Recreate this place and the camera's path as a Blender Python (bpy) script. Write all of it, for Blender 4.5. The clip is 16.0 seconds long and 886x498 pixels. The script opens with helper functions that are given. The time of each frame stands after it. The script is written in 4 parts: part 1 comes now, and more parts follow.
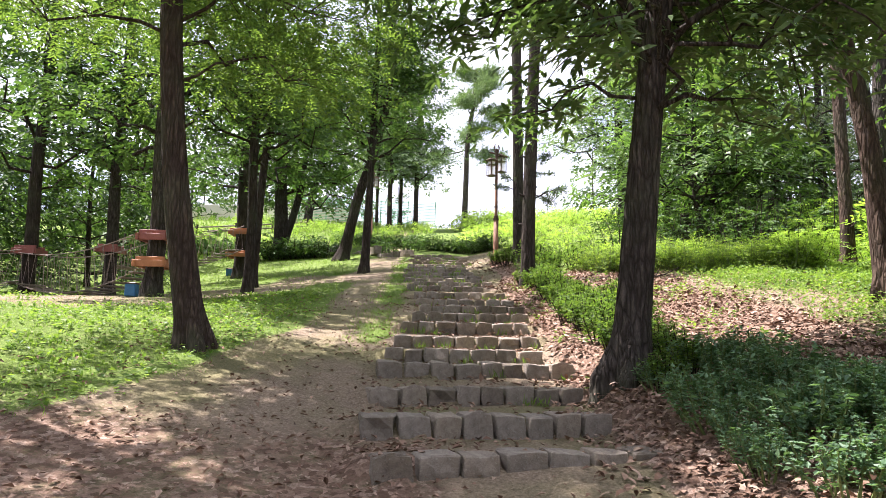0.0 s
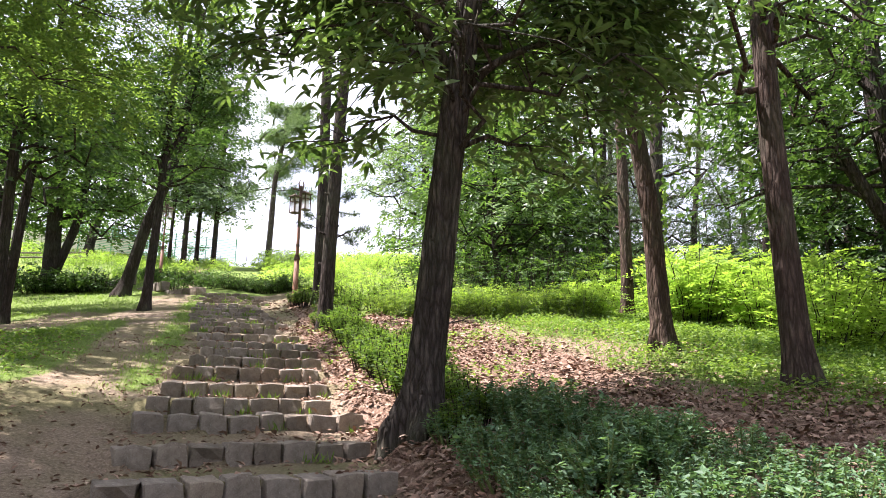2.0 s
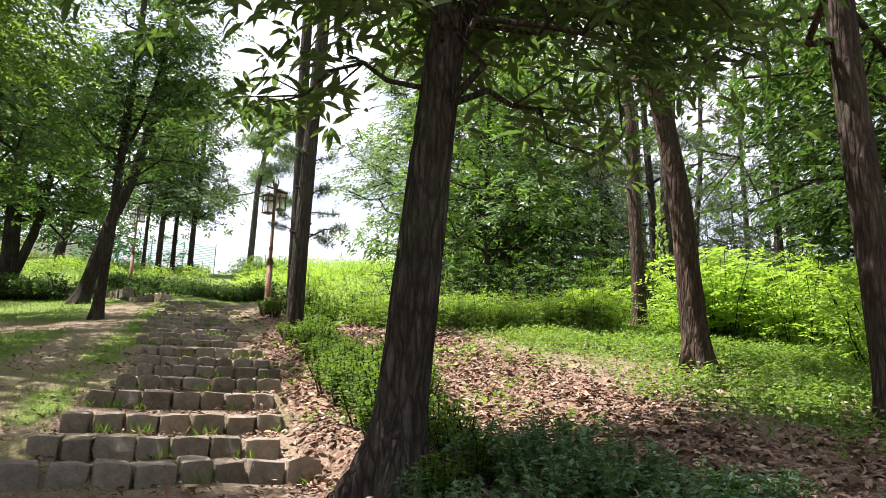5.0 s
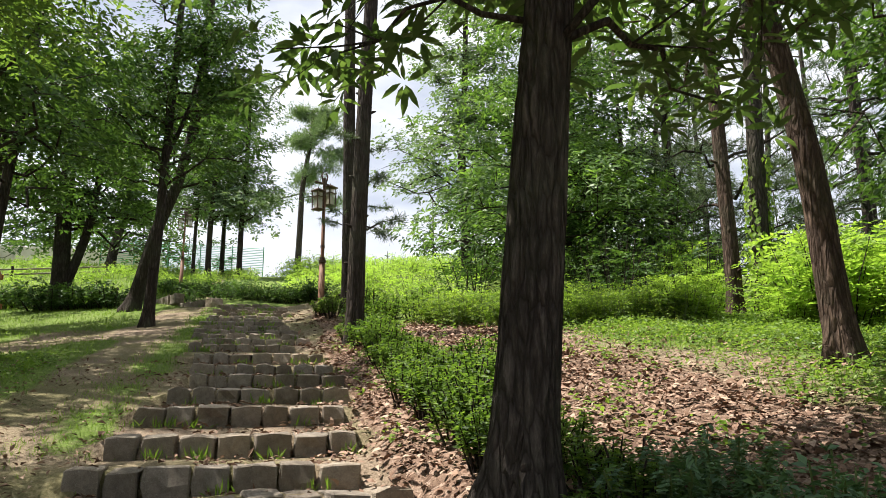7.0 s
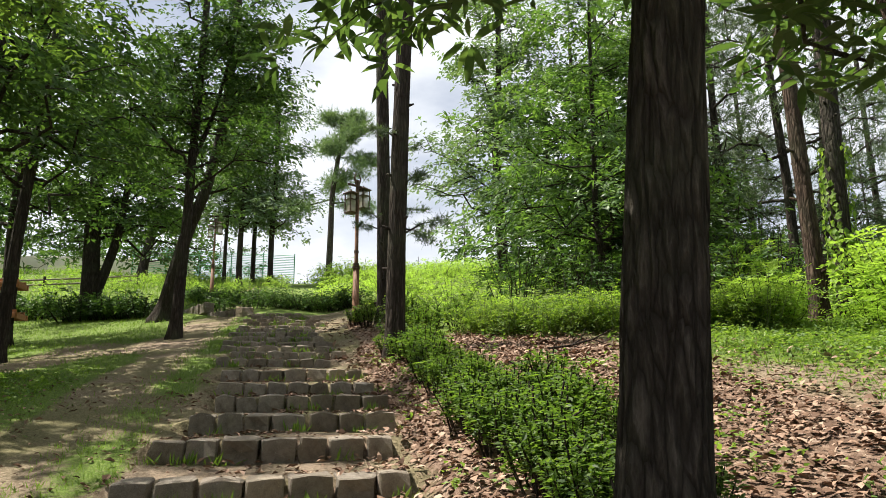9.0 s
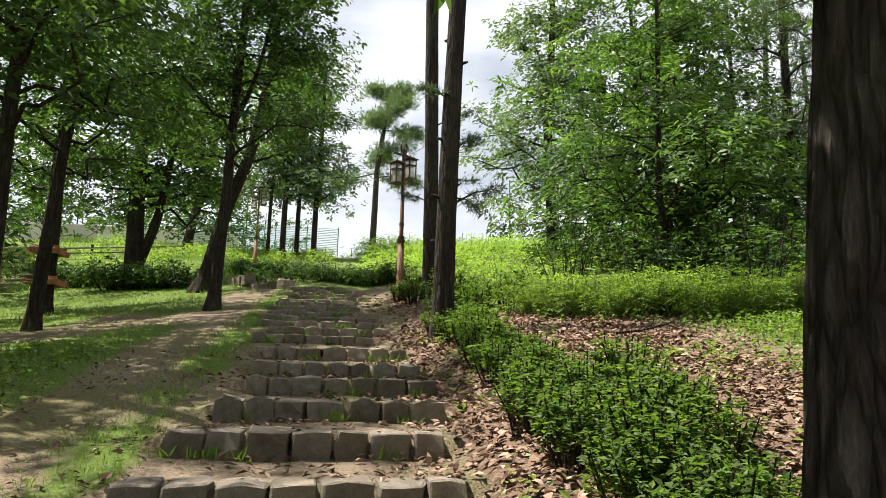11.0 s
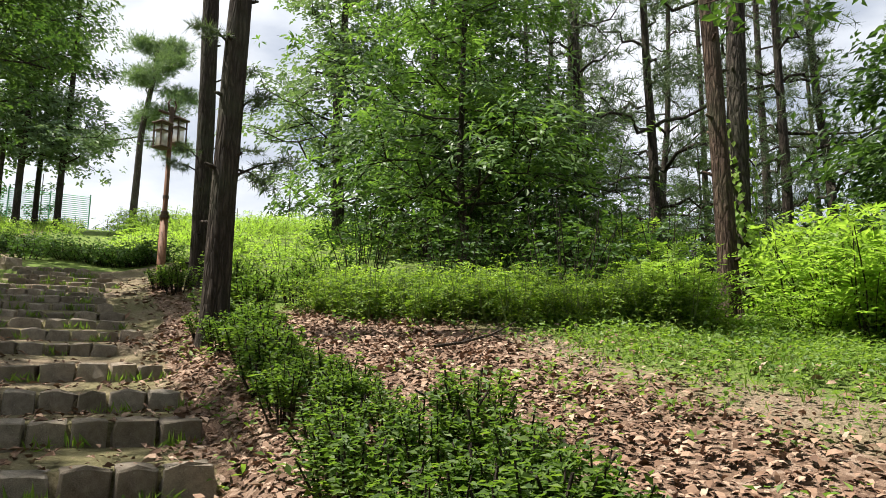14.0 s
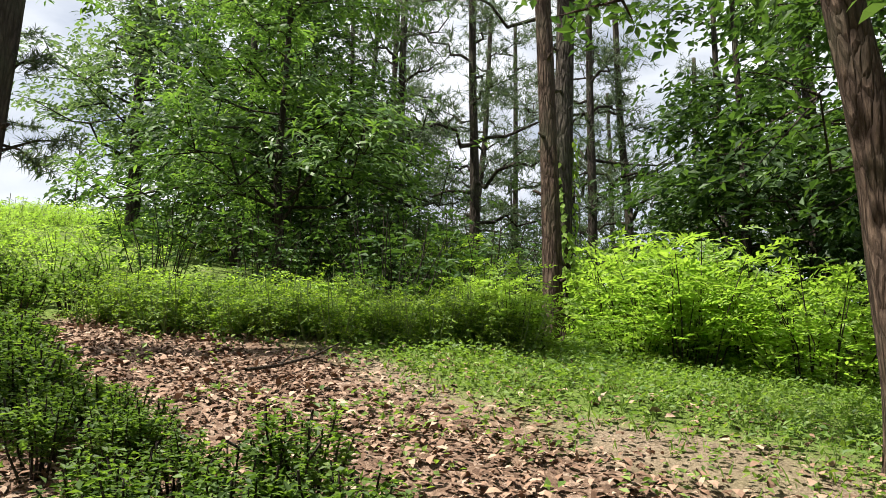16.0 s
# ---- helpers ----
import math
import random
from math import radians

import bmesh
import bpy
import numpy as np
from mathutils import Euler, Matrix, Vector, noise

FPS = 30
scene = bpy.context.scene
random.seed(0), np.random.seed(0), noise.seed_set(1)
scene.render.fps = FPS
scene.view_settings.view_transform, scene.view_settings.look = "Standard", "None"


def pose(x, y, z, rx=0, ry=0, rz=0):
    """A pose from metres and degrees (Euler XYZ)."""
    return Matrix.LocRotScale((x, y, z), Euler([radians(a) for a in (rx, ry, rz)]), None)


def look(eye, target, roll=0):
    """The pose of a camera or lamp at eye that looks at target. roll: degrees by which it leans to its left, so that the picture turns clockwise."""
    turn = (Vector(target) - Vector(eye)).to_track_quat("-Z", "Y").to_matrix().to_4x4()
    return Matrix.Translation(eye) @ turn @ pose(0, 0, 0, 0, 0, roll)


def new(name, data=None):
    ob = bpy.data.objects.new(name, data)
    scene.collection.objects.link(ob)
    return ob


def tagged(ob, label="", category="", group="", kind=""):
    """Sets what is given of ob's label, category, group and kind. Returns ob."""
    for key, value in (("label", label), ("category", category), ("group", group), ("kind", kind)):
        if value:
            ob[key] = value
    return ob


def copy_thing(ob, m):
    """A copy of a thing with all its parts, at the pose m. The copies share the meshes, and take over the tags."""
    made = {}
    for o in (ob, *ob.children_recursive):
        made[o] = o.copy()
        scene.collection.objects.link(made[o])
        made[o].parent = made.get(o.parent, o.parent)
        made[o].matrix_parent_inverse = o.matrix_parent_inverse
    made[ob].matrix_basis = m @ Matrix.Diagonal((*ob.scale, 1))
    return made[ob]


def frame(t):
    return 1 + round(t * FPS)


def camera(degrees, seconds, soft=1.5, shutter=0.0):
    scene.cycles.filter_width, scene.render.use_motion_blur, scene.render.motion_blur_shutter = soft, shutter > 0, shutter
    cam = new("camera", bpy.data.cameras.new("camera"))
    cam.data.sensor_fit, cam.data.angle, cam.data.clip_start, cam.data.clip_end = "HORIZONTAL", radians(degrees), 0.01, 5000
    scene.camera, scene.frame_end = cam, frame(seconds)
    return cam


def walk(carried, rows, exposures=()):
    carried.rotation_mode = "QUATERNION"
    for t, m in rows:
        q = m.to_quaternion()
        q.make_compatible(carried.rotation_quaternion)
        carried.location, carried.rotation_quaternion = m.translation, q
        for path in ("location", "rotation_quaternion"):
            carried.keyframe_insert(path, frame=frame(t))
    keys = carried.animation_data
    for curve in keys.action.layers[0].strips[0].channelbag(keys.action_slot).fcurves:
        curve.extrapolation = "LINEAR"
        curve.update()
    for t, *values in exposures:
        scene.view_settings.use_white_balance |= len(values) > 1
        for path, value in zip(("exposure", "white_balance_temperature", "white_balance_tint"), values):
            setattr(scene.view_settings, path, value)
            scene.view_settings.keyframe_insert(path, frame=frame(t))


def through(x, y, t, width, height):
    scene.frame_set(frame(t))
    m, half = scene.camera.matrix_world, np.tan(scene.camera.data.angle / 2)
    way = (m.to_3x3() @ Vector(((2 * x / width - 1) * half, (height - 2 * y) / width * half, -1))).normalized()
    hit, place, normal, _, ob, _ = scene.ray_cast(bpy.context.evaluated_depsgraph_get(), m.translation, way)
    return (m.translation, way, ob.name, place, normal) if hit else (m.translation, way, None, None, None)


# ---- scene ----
cam = camera(63.8, 16.0, soft=0.6)
PATH = [
    (0, (-0.281, 0.454, 1.399), (-0.246, 2.435, 1.674), 1.2),
    (0.5, (-0.207, 0.516, 1.399), (0.042, 2.479, 1.69), 1.5),
    (1, (-0.089, 0.622, 1.396), (0.278, 2.563, 1.708), 1.7),
    (1.5, (-0.054, 0.798, 1.378), (0.404, 2.71, 1.744), 1.6),
    (2, (-0.036, 1.035, 1.447), (0.522, 2.912, 1.853), 1.1),
    (2.5, (0.041, 1.206, 1.452), (0.673, 3.056, 1.877), 0.7),
    (3, (0.208, 1.426, 1.462), (0.878, 3.263, 1.879), 0.3),
    (3.2, (0.253, 1.507, 1.457), (0.94, 3.339, 1.872), 0.2),
    (5.3, (0.524, 2.959, 1.687), (1.083, 4.83, 2.12), 1.1),
    (5.5, (0.491, 3.066, 1.682), (1.032, 4.944, 2.104), 0.9),
    (6, (0.437, 3.378, 1.689), (0.946, 5.269, 2.093), 0.2),
    (6.5, (0.44, 3.721, 1.747), (0.923, 5.617, 2.164), -0.2),
    (7, (0.421, 3.959, 1.799), (0.892, 5.856, 2.222), -0.3),
    (7.5, (0.387, 4.263, 1.826), (0.894, 6.152, 2.244), -0.2),
    (8, (0.444, 4.556, 1.929), (0.96, 6.442, 2.349), -0.4),
    (8.5, (0.436, 4.807, 2.006), (0.922, 6.699, 2.438), -0.8),
    (9, (0.395, 5.012, 1.998), (0.786, 6.924, 2.435), -0.6),
    (9.2, (0.375, 5.089, 1.993), (0.719, 7.012, 2.424), -0.3),
    (11.3, (0.459, 6.094, 2.151), (0.733, 8.041, 2.519), 1.3),
    (11.5, (0.497, 6.209, 2.173), (0.769, 8.156, 2.539), 1.3),
    (12, (0.51, 6.509, 2.226), (0.76, 8.459, 2.597), 1.1),
    (12.5, (0.487, 6.751, 2.363), (0.725, 8.705, 2.715), 1.2),
    (13, (0.541, 7.04, 2.376), (0.883, 8.983, 2.704), 1.4),
    (13.5, (0.583, 7.322, 2.406), (1.169, 9.206, 2.729), 1.1),
    (14, (0.629, 7.585, 2.538), (1.498, 9.357, 2.864), 0.4),
    (14.5, (0.696, 7.731, 2.55), (1.755, 9.398, 2.866), 0.9),
    (15, (0.809, 7.953, 2.551), (1.979, 9.546, 2.859), 1.7),
    (15.5, (0.857, 8.135, 2.573), (2.105, 9.663, 2.899), 1.3),
    (16, (0.851, 8.281, 2.698), (2.159, 9.753, 3.049), 0.8),
]
walk(cam, [(t, look(eye, target, roll)) for t, eye, target, roll in PATH],
     [(0, 2.0, 6050, 23), (2.5, 2.0, 6100, 24), (5.5, 1.52, 6300, 16), (9, 1.15, 6450, 10), (12.5, 1.15, 6450, 10), (14.5, 1.18, 6450, 10), (16, 1.22, 6450, 10)])

# ---- world, sun, exposure ----
SUN_AZ, SUN_EL = -62.0, 64.0   # degrees from +y towards +x, and above the horizon
world = bpy.data.worlds.new("sky")
scene.world = world
world.use_nodes = True
wn = world.node_tree
wn.nodes.clear()
w_out = wn.nodes.new("ShaderNodeOutputWorld")
w_bg = wn.nodes.new("ShaderNodeBackground")
w_sky = wn.nodes.new("ShaderNodeTexSky")
w_sky.sky_type, w_sky.sun_disc = "NISHITA", False
w_sky.sun_elevation, w_sky.sun_rotation = radians(SUN_EL), radians(SUN_AZ)
w_sky.air_density, w_sky.dust_density = 1.0, 2.5
w_co = wn.nodes.new("ShaderNodeTexCoord")
w_map = wn.nodes.new("ShaderNodeMapping")
w_map.inputs["Scale"].default_value = (1.6, 1.6, 4.0)
w_noise = wn.nodes.new("ShaderNodeTexNoise")
w_noise.inputs["Scale"].default_value, w_noise.inputs["Detail"].default_value = 2.2, 7.0
w_ramp = wn.nodes.new("ShaderNodeValToRGB")
w_ramp.color_ramp.elements[0].position, w_ramp.color_ramp.elements[1].position = 0.22, 0.56
w_mix = wn.nodes.new("ShaderNodeMix")
w_mix.data_type = "RGBA"
w_mix.inputs[7].default_value = (8.6, 8.9, 9.4, 1)
wn.links.new(w_co.outputs["Generated"], w_map.inputs["Vector"])
wn.links.new(w_map.outputs[0], w_noise.inputs["Vector"])
wn.links.new(w_noise.outputs["Fac"], w_ramp.inputs["Fac"])
wn.links.new(w_ramp.outputs["Color"], w_mix.inputs[0])
wn.links.new(w_sky.outputs[0], w_mix.inputs[6])
wn.links.new(w_mix.outputs[2], w_bg.inputs["Color"])
w_bg.inputs["Strength"].default_value = 0.053
wn.links.new(w_bg.outputs[0], w_out.inputs[0])

sun = new("sun", bpy.data.lights.new("sun", "SUN"))
sun.data.energy, sun.data.angle, sun.data.color = 5.0, radians(0.6), (1.0, 0.94, 0.84)
_az, _el = radians(SUN_AZ), radians(SUN_EL)
SUN_DIR = Vector((math.sin(_az) * math.cos(_el), math.cos(_az) * math.cos(_el), math.sin(_el)))
sun.matrix_world = look(SUN_DIR * 60, (0, 0, 0))

# ---- materials ----


class Nodes:
    """A small wrapper that adds and links shader nodes."""

    def __init__(self, name):
        self.mat = bpy.data.materials.new(name)
        self.mat.use_nodes = True
        self.tree = self.mat.node_tree
        self.tree.nodes.clear()

    def add(self, kind, links=None, **values):
        node = self.tree.nodes.new("ShaderNode" + kind)
        for key, value in values.items():
            node.inputs[key.replace("_", " ")].default_value = value
        for key, socket in (links or {}).items():
            self.tree.links.new(socket, node.inputs[key])
        return node

    def noise(self, scale, detail=4.0, vector=None, rough=0.55, distort=0.0):
        n = self.add("TexNoise", {"Vector": vector} if vector else None, Scale=scale, Detail=detail, Roughness=rough, Distortion=distort)
        return n.outputs["Fac"]

    def ramp(self, fac, *stops):
        n = self.add("ValToRGB", {"Fac": fac})
        ramp = n.color_ramp
        while len(ramp.elements) < len(stops):
            ramp.elements.new(0.5)
        for e, (p, c) in zip(ramp.elements, stops):
            e.position, e.color = p, (*c, 1) if len(c) == 3 else c
        return n.outputs["Color"]

    def mix(self, fac, a, b, mode="MIX"):
        n = self.tree.nodes.new("ShaderNodeMix")
        n.data_type, n.blend_type = "RGBA", mode
        for i, v in ((0, fac), (6, a), (7, b)):
            if isinstance(v, (int, float)):
                n.inputs[i].default_value = v
            elif isinstance(v, tuple):
                n.inputs[i].default_value = (*v, 1)
            else:
                self.tree.links.new(v, n.inputs[i])
        return n.outputs[2]

    def coords(self, which="Object", scale=(1, 1, 1)):
        c = self.add("TexCoord")
        m = self.add("Mapping", {"Vector": c.outputs[which]})
        m.inputs["Scale"].default_value = scale
        return m.outputs[0]

    def bump(self, height, strength, distance):
        n = self.add("Bump", {"Height": height}, Strength=strength, Distance=distance)
        return n.outputs["Normal"]

    def finish(self, colour, rough=0.8, normal=None, metal=0.0, spec=0.3):
        p = self.add("BsdfPrincipled")
        if isinstance(colour, tuple):
            p.inputs["Base Color"].default_value = (*colour, 1)
        else:
            self.tree.links.new(colour, p.inputs["Base Color"])
        if isinstance(rough, float):
            p.inputs["Roughness"].default_value = rough
        else:
            self.tree.links.new(rough, p.inputs["Roughness"])
        p.inputs["Metallic"].default_value, p.inputs["Specular IOR Level"].default_value = metal, spec
        if normal:
            self.tree.links.new(normal, p.inputs["Normal"])
        out = self.add("OutputMaterial", {"Surface": p.outputs[0]})
        return self.mat


def bark(name, dark, mid, light, scale=20.0, stretch=0.16, depth=0.035):
    """Furrowed bark: upright plates between dark cracks, with grain, and green algae in patches."""
    n = Nodes(name)
    v = n.coords("Object", (1, 1, stretch))
    bent = n.mix(0.1, v, n.add("TexNoise", {"Vector": v}, Scale=9.0, Detail=3.0).outputs["Color"], "ADD")
    vor = n.add("TexVoronoi", {"Vector": bent}, Scale=scale)
    vor.feature = "DISTANCE_TO_EDGE"
    crack = n.ramp(vor.outputs["Distance"], (0.0, (0, 0, 0)), (0.1, (0.35,) * 3), (0.32, (1, 1, 1)))
    a = n.noise(scale * 0.7, 5, v, 0.65, 0.5)
    b = n.noise(scale * 5, 4, v, 0.65)
    c = n.noise(1.3, 3, n.coords("Object"))
    plate = n.mix(0.45, n.ramp(a, (0.3, dark), (0.5, mid), (0.7, light)), n.ramp(b, (0.3, dark), (0.52, mid), (0.7, light)))
    col = n.mix(n.mix(0.3, crack, a), dark, plate)
    col = n.mix(n.ramp(c, (0.48, (0, 0, 0)), (0.72, (0.4,) * 3)), col, (0.1, 0.115, 0.068))
    h = n.mix(0.22, n.mix(0.3, crack, a), b)
    return n.finish(col, 0.92, n.bump(h, 1.0, depth), spec=0.12)


def leaf_mat(name, c1, c2, c3, through=0.33, gloss=0.55):
    """A leaf: diffuse, some gloss, light passing through; the hue changes from leaf to leaf and from bough to bough."""
    n = Nodes(name)
    g = n.add("NewGeometry")
    big = n.noise(0.9, 2, n.coords("Object"))
    col = n.ramp(g.outputs["Random Per Island"], (0.0, c1), (0.55, c2), (1.0, c3))
    col = n.mix(n.ramp(big, (0.35, (0, 0, 0)), (0.7, (0.45,) * 3)), col, c3)
    p = n.add("BsdfPrincipled", {"Base Color": col}, Roughness=gloss)
    p.inputs["Specular IOR Level"].default_value = 0.26
    t = n.add("BsdfTranslucent", {"Color": n.mix(1.0, col, (1.9, 2.05, 0.85), "MULTIPLY")})
    m = n.add("MixShader", {1: p.outputs[0], 2: t.outputs[0]}, Fac=through)
    n.add("OutputMaterial", {"Surface": m.outputs[0]})
    return n.mat


def plain(name, c1, c2, scale=8.0, rough=0.7, bump=0.3, metal=0.0, depth=0.005, spec=0.3):
    n = Nodes(name)
    v = n.coords("Object")
    a = n.noise(scale, 6, v)
    b = n.noise(scale * 9, 3, v)
    col = n.mix(0.3, n.ramp(a, (0.3, c1), (0.7, c2)), n.ramp(b, (0.3, c1), (0.7, c2)))
    return n.finish(col, rough, n.bump(b, bump, depth), metal, spec)


GREEN_STEM = plain("green stem", (0.09, 0.13, 0.04), (0.15, 0.19, 0.06), 10.0, 0.7)
BARK_RED = bark("red brown bark", (0.028, 0.02, 0.016), (0.085, 0.06, 0.048), (0.19, 0.145, 0.115))
BARK_GREY = bark("grey furrowed bark", (0.02, 0.0165, 0.0135), (0.085, 0.07, 0.058), (0.18, 0.155, 0.13), 17.0, 0.2, 0.05)
BARK_PINE = bark("plated pine bark", (0.03, 0.02, 0.015), (0.10, 0.07, 0.052), (0.24, 0.17, 0.125), 20.0, 0.2, 0.03)
BARK_DARK = bark("dark bark", (0.02, 0.016, 0.013), (0.06, 0.047, 0.038), (0.13, 0.105, 0.085))
LEAF_CHESTNUT = leaf_mat("chestnut leaf", (0.036, 0.068, 0.0294), (0.064, 0.108, 0.0384), (0.1, 0.15, 0.0538), 0.34, 0.42)
LEAF_YOUNG = leaf_mat("young chestnut leaf", (0.0442, 0.092, 0.03), (0.081, 0.148, 0.0415), (0.1334, 0.21, 0.0576), 0.38, 0.42)
LEAF_OAK = leaf_mat("oak leaf", (0.0276, 0.06, 0.023), (0.0478, 0.093, 0.0276), (0.081, 0.138, 0.0369), 0.3)
LEAF_FEATHER = leaf_mat("feathery leaf", (0.0467, 0.082, 0.0268), (0.0765, 0.123, 0.034), (0.1148, 0.164, 0.0413), 0.5, 0.6)
LEAF_WILLOW = leaf_mat("grey green leaf", (0.065, 0.105, 0.064), (0.1, 0.15, 0.0845), (0.14, 0.195, 0.1088))
LEAF_FAR = leaf_mat("wood leaf", (0.0186, 0.0421, 0.0175), (0.0359, 0.0702, 0.0221), (0.0646, 0.1131, 0.0313), 0.28)
LEAF_HEDGE = leaf_mat("hedge leaf", (0.0325, 0.0654, 0.0202), (0.067, 0.1178, 0.0261), (0.1305, 0.1938, 0.037), 0.43)
LEAF_BUSH = leaf_mat("bush leaf", (0.0496, 0.0929, 0.0252), (0.1024, 0.1674, 0.0326), (0.1994, 0.2754, 0.0462), 0.43)
LEAF_LIME = leaf_mat("young yellow green leaf", (0.14, 0.2258, 0.0442), (0.2, 0.3045, 0.0572), (0.275, 0.3727, 0.0922), 0.43)
LEAF_PINE = leaf_mat("pine needle", (0.035, 0.06, 0.0358), (0.058, 0.085, 0.0486), (0.085, 0.115, 0.064), 0.25, 0.5)
LEAF_CREEPER = leaf_mat("dull blue green leaf", (0.0493, 0.098, 0.054), (0.0812, 0.147, 0.075), (0.1232, 0.203, 0.102), 0.28, 0.5)
GRASS = leaf_mat("grass blade", (0.0735, 0.122, 0.0273), (0.1176, 0.19, 0.0367), (0.1715, 0.25, 0.0503), 0.38, 0.5)
HERB = leaf_mat("low herb leaf", (0.0539, 0.108, 0.0304), (0.1058, 0.182, 0.042), (0.196, 0.27, 0.0577), 0.36, 0.5)


def dry_leaf_mat():
    n = Nodes("dry fallen leaf")
    g = n.add("NewGeometry")
    col = n.ramp(g.outputs["Random Per Island"], (0.0, (0.12, 0.07, 0.047)), (0.4, (0.25, 0.155, 0.105)), (0.75, (0.38, 0.255, 0.185)), (1.0, (0.5, 0.38, 0.29)))
    col = n.mix(n.noise(60, 3, n.coords("Object")), col, n.mix(1.0, col, (0.55, 0.5, 0.45), "MULTIPLY"))
    return n.finish(col, 0.75, spec=0.25)


def ground_mat():
    """Trodden earth, fallen leaves and turf, shared out by two masks laid on the ground's points."""
    n = Nodes("woodland ground")
    v = n.coords("Object")
    n1, n2, n3, n4 = n.noise(0.7, 5, v), n.noise(5.0, 6, v, 0.65), n.noise(38, 5, v, 0.7), n.noise(120, 3, v)
    earth = n.ramp(n2, (0.28, (0.15, 0.11, 0.077)), (0.52, (0.24, 0.19, 0.13)), (0.75, (0.35, 0.27, 0.2)))
    earth = n.mix(0.6, earth, n.ramp(n3, (0.34, (0.075, 0.054, 0.038)), (0.5, (0.23, 0.172, 0.122)), (0.66, (0.42, 0.33, 0.25))))
    moss = n.ramp(n1, (0.39, (0, 0, 0)), (0.6, (0.62,) * 3))
    earth = n.mix(moss, earth, n.ramp(n3, (0.3, (0.085, 0.095, 0.032)), (0.7, (0.17, 0.17, 0.062))))
    vor = n.add("TexVoronoi", {"Vector": n.mix(0.07, v, n.add("TexNoise", {"Vector": v}, Scale=14.0).outputs["Color"])}, Scale=21.0)
    litter = n.ramp(n.add("SeparateColor", {0: vor.outputs["Color"]}).outputs[0], (0.0, (0.11, 0.068, 0.047)), (0.4, (0.205, 0.135, 0.094)), (0.8, (0.31, 0.215, 0.158)), (1.0, (0.4, 0.3, 0.23)))
    litter = n.mix(n.ramp(n3, (0.35, (0.6,) * 3), (0.6, (0, 0, 0))), litter, (0.09, 0.055, 0.04))
    turf = n.ramp(n3, (0.25, (0.06, 0.085, 0.022)), (0.5, (0.115, 0.17, 0.036)), (0.75, (0.2, 0.25, 0.065)))
    turf = n.mix(n.ramp(n2, (0.55, (0, 0, 0)), (0.7, (0.6,) * 3)), turf, earth)

    def mask(name):
        a = n.add("Attribute")
        a.attribute_name = name
        m = n.add("Math", {0: a.outputs["Fac"], 1: n.mix(0.5, n2, n3)})
        return n.ramp(m.outputs[0], (0.86, (0, 0, 0)), (1.06, (1, 1, 1)))

    col = n.mix(mask("litter"), earth, litter)
    col = n.mix(mask("turf"), col, turf)
    h = n.mix(0.5, n3, n2)
    return n.finish(col, 0.95, n.bump(h, 1.0, 0.06), spec=0.1)


def stone_mat():
    n = Nodes("rough cut granite")
    v = n.coords("Object")
    info = n.add("ObjectInfo")
    a, b, c = n.noise(4.0, 6, v, 0.65), n.noise(34, 5, v, 0.7), n.noise(170, 2, v)
    col = n.ramp(a, (0.3, (0.125, 0.103, 0.08)), (0.5, (0.235, 0.2, 0.16)), (0.72, (0.37, 0.33, 0.275)))
    col = n.mix(0.4, col, n.ramp(b, (0.3, (0.085, 0.068, 0.053)), (0.7, (0.37, 0.325, 0.275))))
    col = n.mix(n.ramp(n.noise(2.2, 5, v), (0.5, (0, 0, 0)), (0.75, (0.5,) * 3)), col, (0.2, 0.165, 0.115))
    col = n.mix(n.ramp(n.noise(9.0, 4, v, 0.7), (0.6, (0, 0, 0)), (0.68, (0.6,) * 3)), col, (0.38, 0.36, 0.31))   # pale lichen
    tone = n.ramp(info.outputs["Random"], (0.0, (0.7, 0.67, 0.63)), (0.5, (0.95, 0.95, 0.95)), (1.0, (1.2, 1.15, 1.08)))
    col = n.mix(1.0, col, tone, "MULTIPLY")
    return n.finish(col, 0.88, n.bump(n.mix(0.35, b, a), 0.9, 0.02), spec=0.2)


DRY_LEAF, GROUND, STONE = dry_leaf_mat(), ground_mat(), stone_mat()
WOOD_POST = plain("stained post timber", (0.1, 0.045, 0.022), (0.22, 0.105, 0.055), 14.0, 0.65)
DARK_METAL = plain("dark bronze metal", (0.06, 0.038, 0.026), (0.12, 0.078, 0.054), 12.0, 0.5, 0.1, 0.25)


def glass_mat():
    n = Nodes("lantern glass")
    t = n.add("BsdfTransparent", Color=(0.93, 0.92, 0.88, 1))
    p = n.add("BsdfPrincipled", Roughness=0.25)
    p.inputs["Base Color"].default_value = (0.75, 0.7, 0.62, 1)
    m = n.add("MixShader", {1: t.outputs[0], 2: p.outputs[0]}, Fac=0.35)
    n.add("OutputMaterial", {"Surface": m.outputs[0]})
    return n.mat


FROST = glass_mat()
RED_PAINT = plain("red painted timber", (0.2, 0.065, 0.052), (0.3, 0.11, 0.085), 9.0, 0.6)
ORANGE_PAINT = plain("faded orange timber", (0.32, 0.13, 0.055), (0.45, 0.2, 0.09), 9.0, 0.65)
BLUE_PAINT = plain("blue plastic", (0.03, 0.11, 0.22), (0.05, 0.16, 0.3), 6.0, 0.5, 0.1)
ROPE = plain("weathered rope", (0.2, 0.15, 0.125), (0.33, 0.27, 0.23), 40.0, 0.9)
GREEN_WIRE = plain("green coated wire", (0.12, 0.38, 0.2), (0.18, 0.46, 0.26), 20.0, 0.5, 0.05)
LOG = plain("grey log rail", (0.12, 0.1, 0.08), (0.24, 0.2, 0.16), 10.0, 0.85)
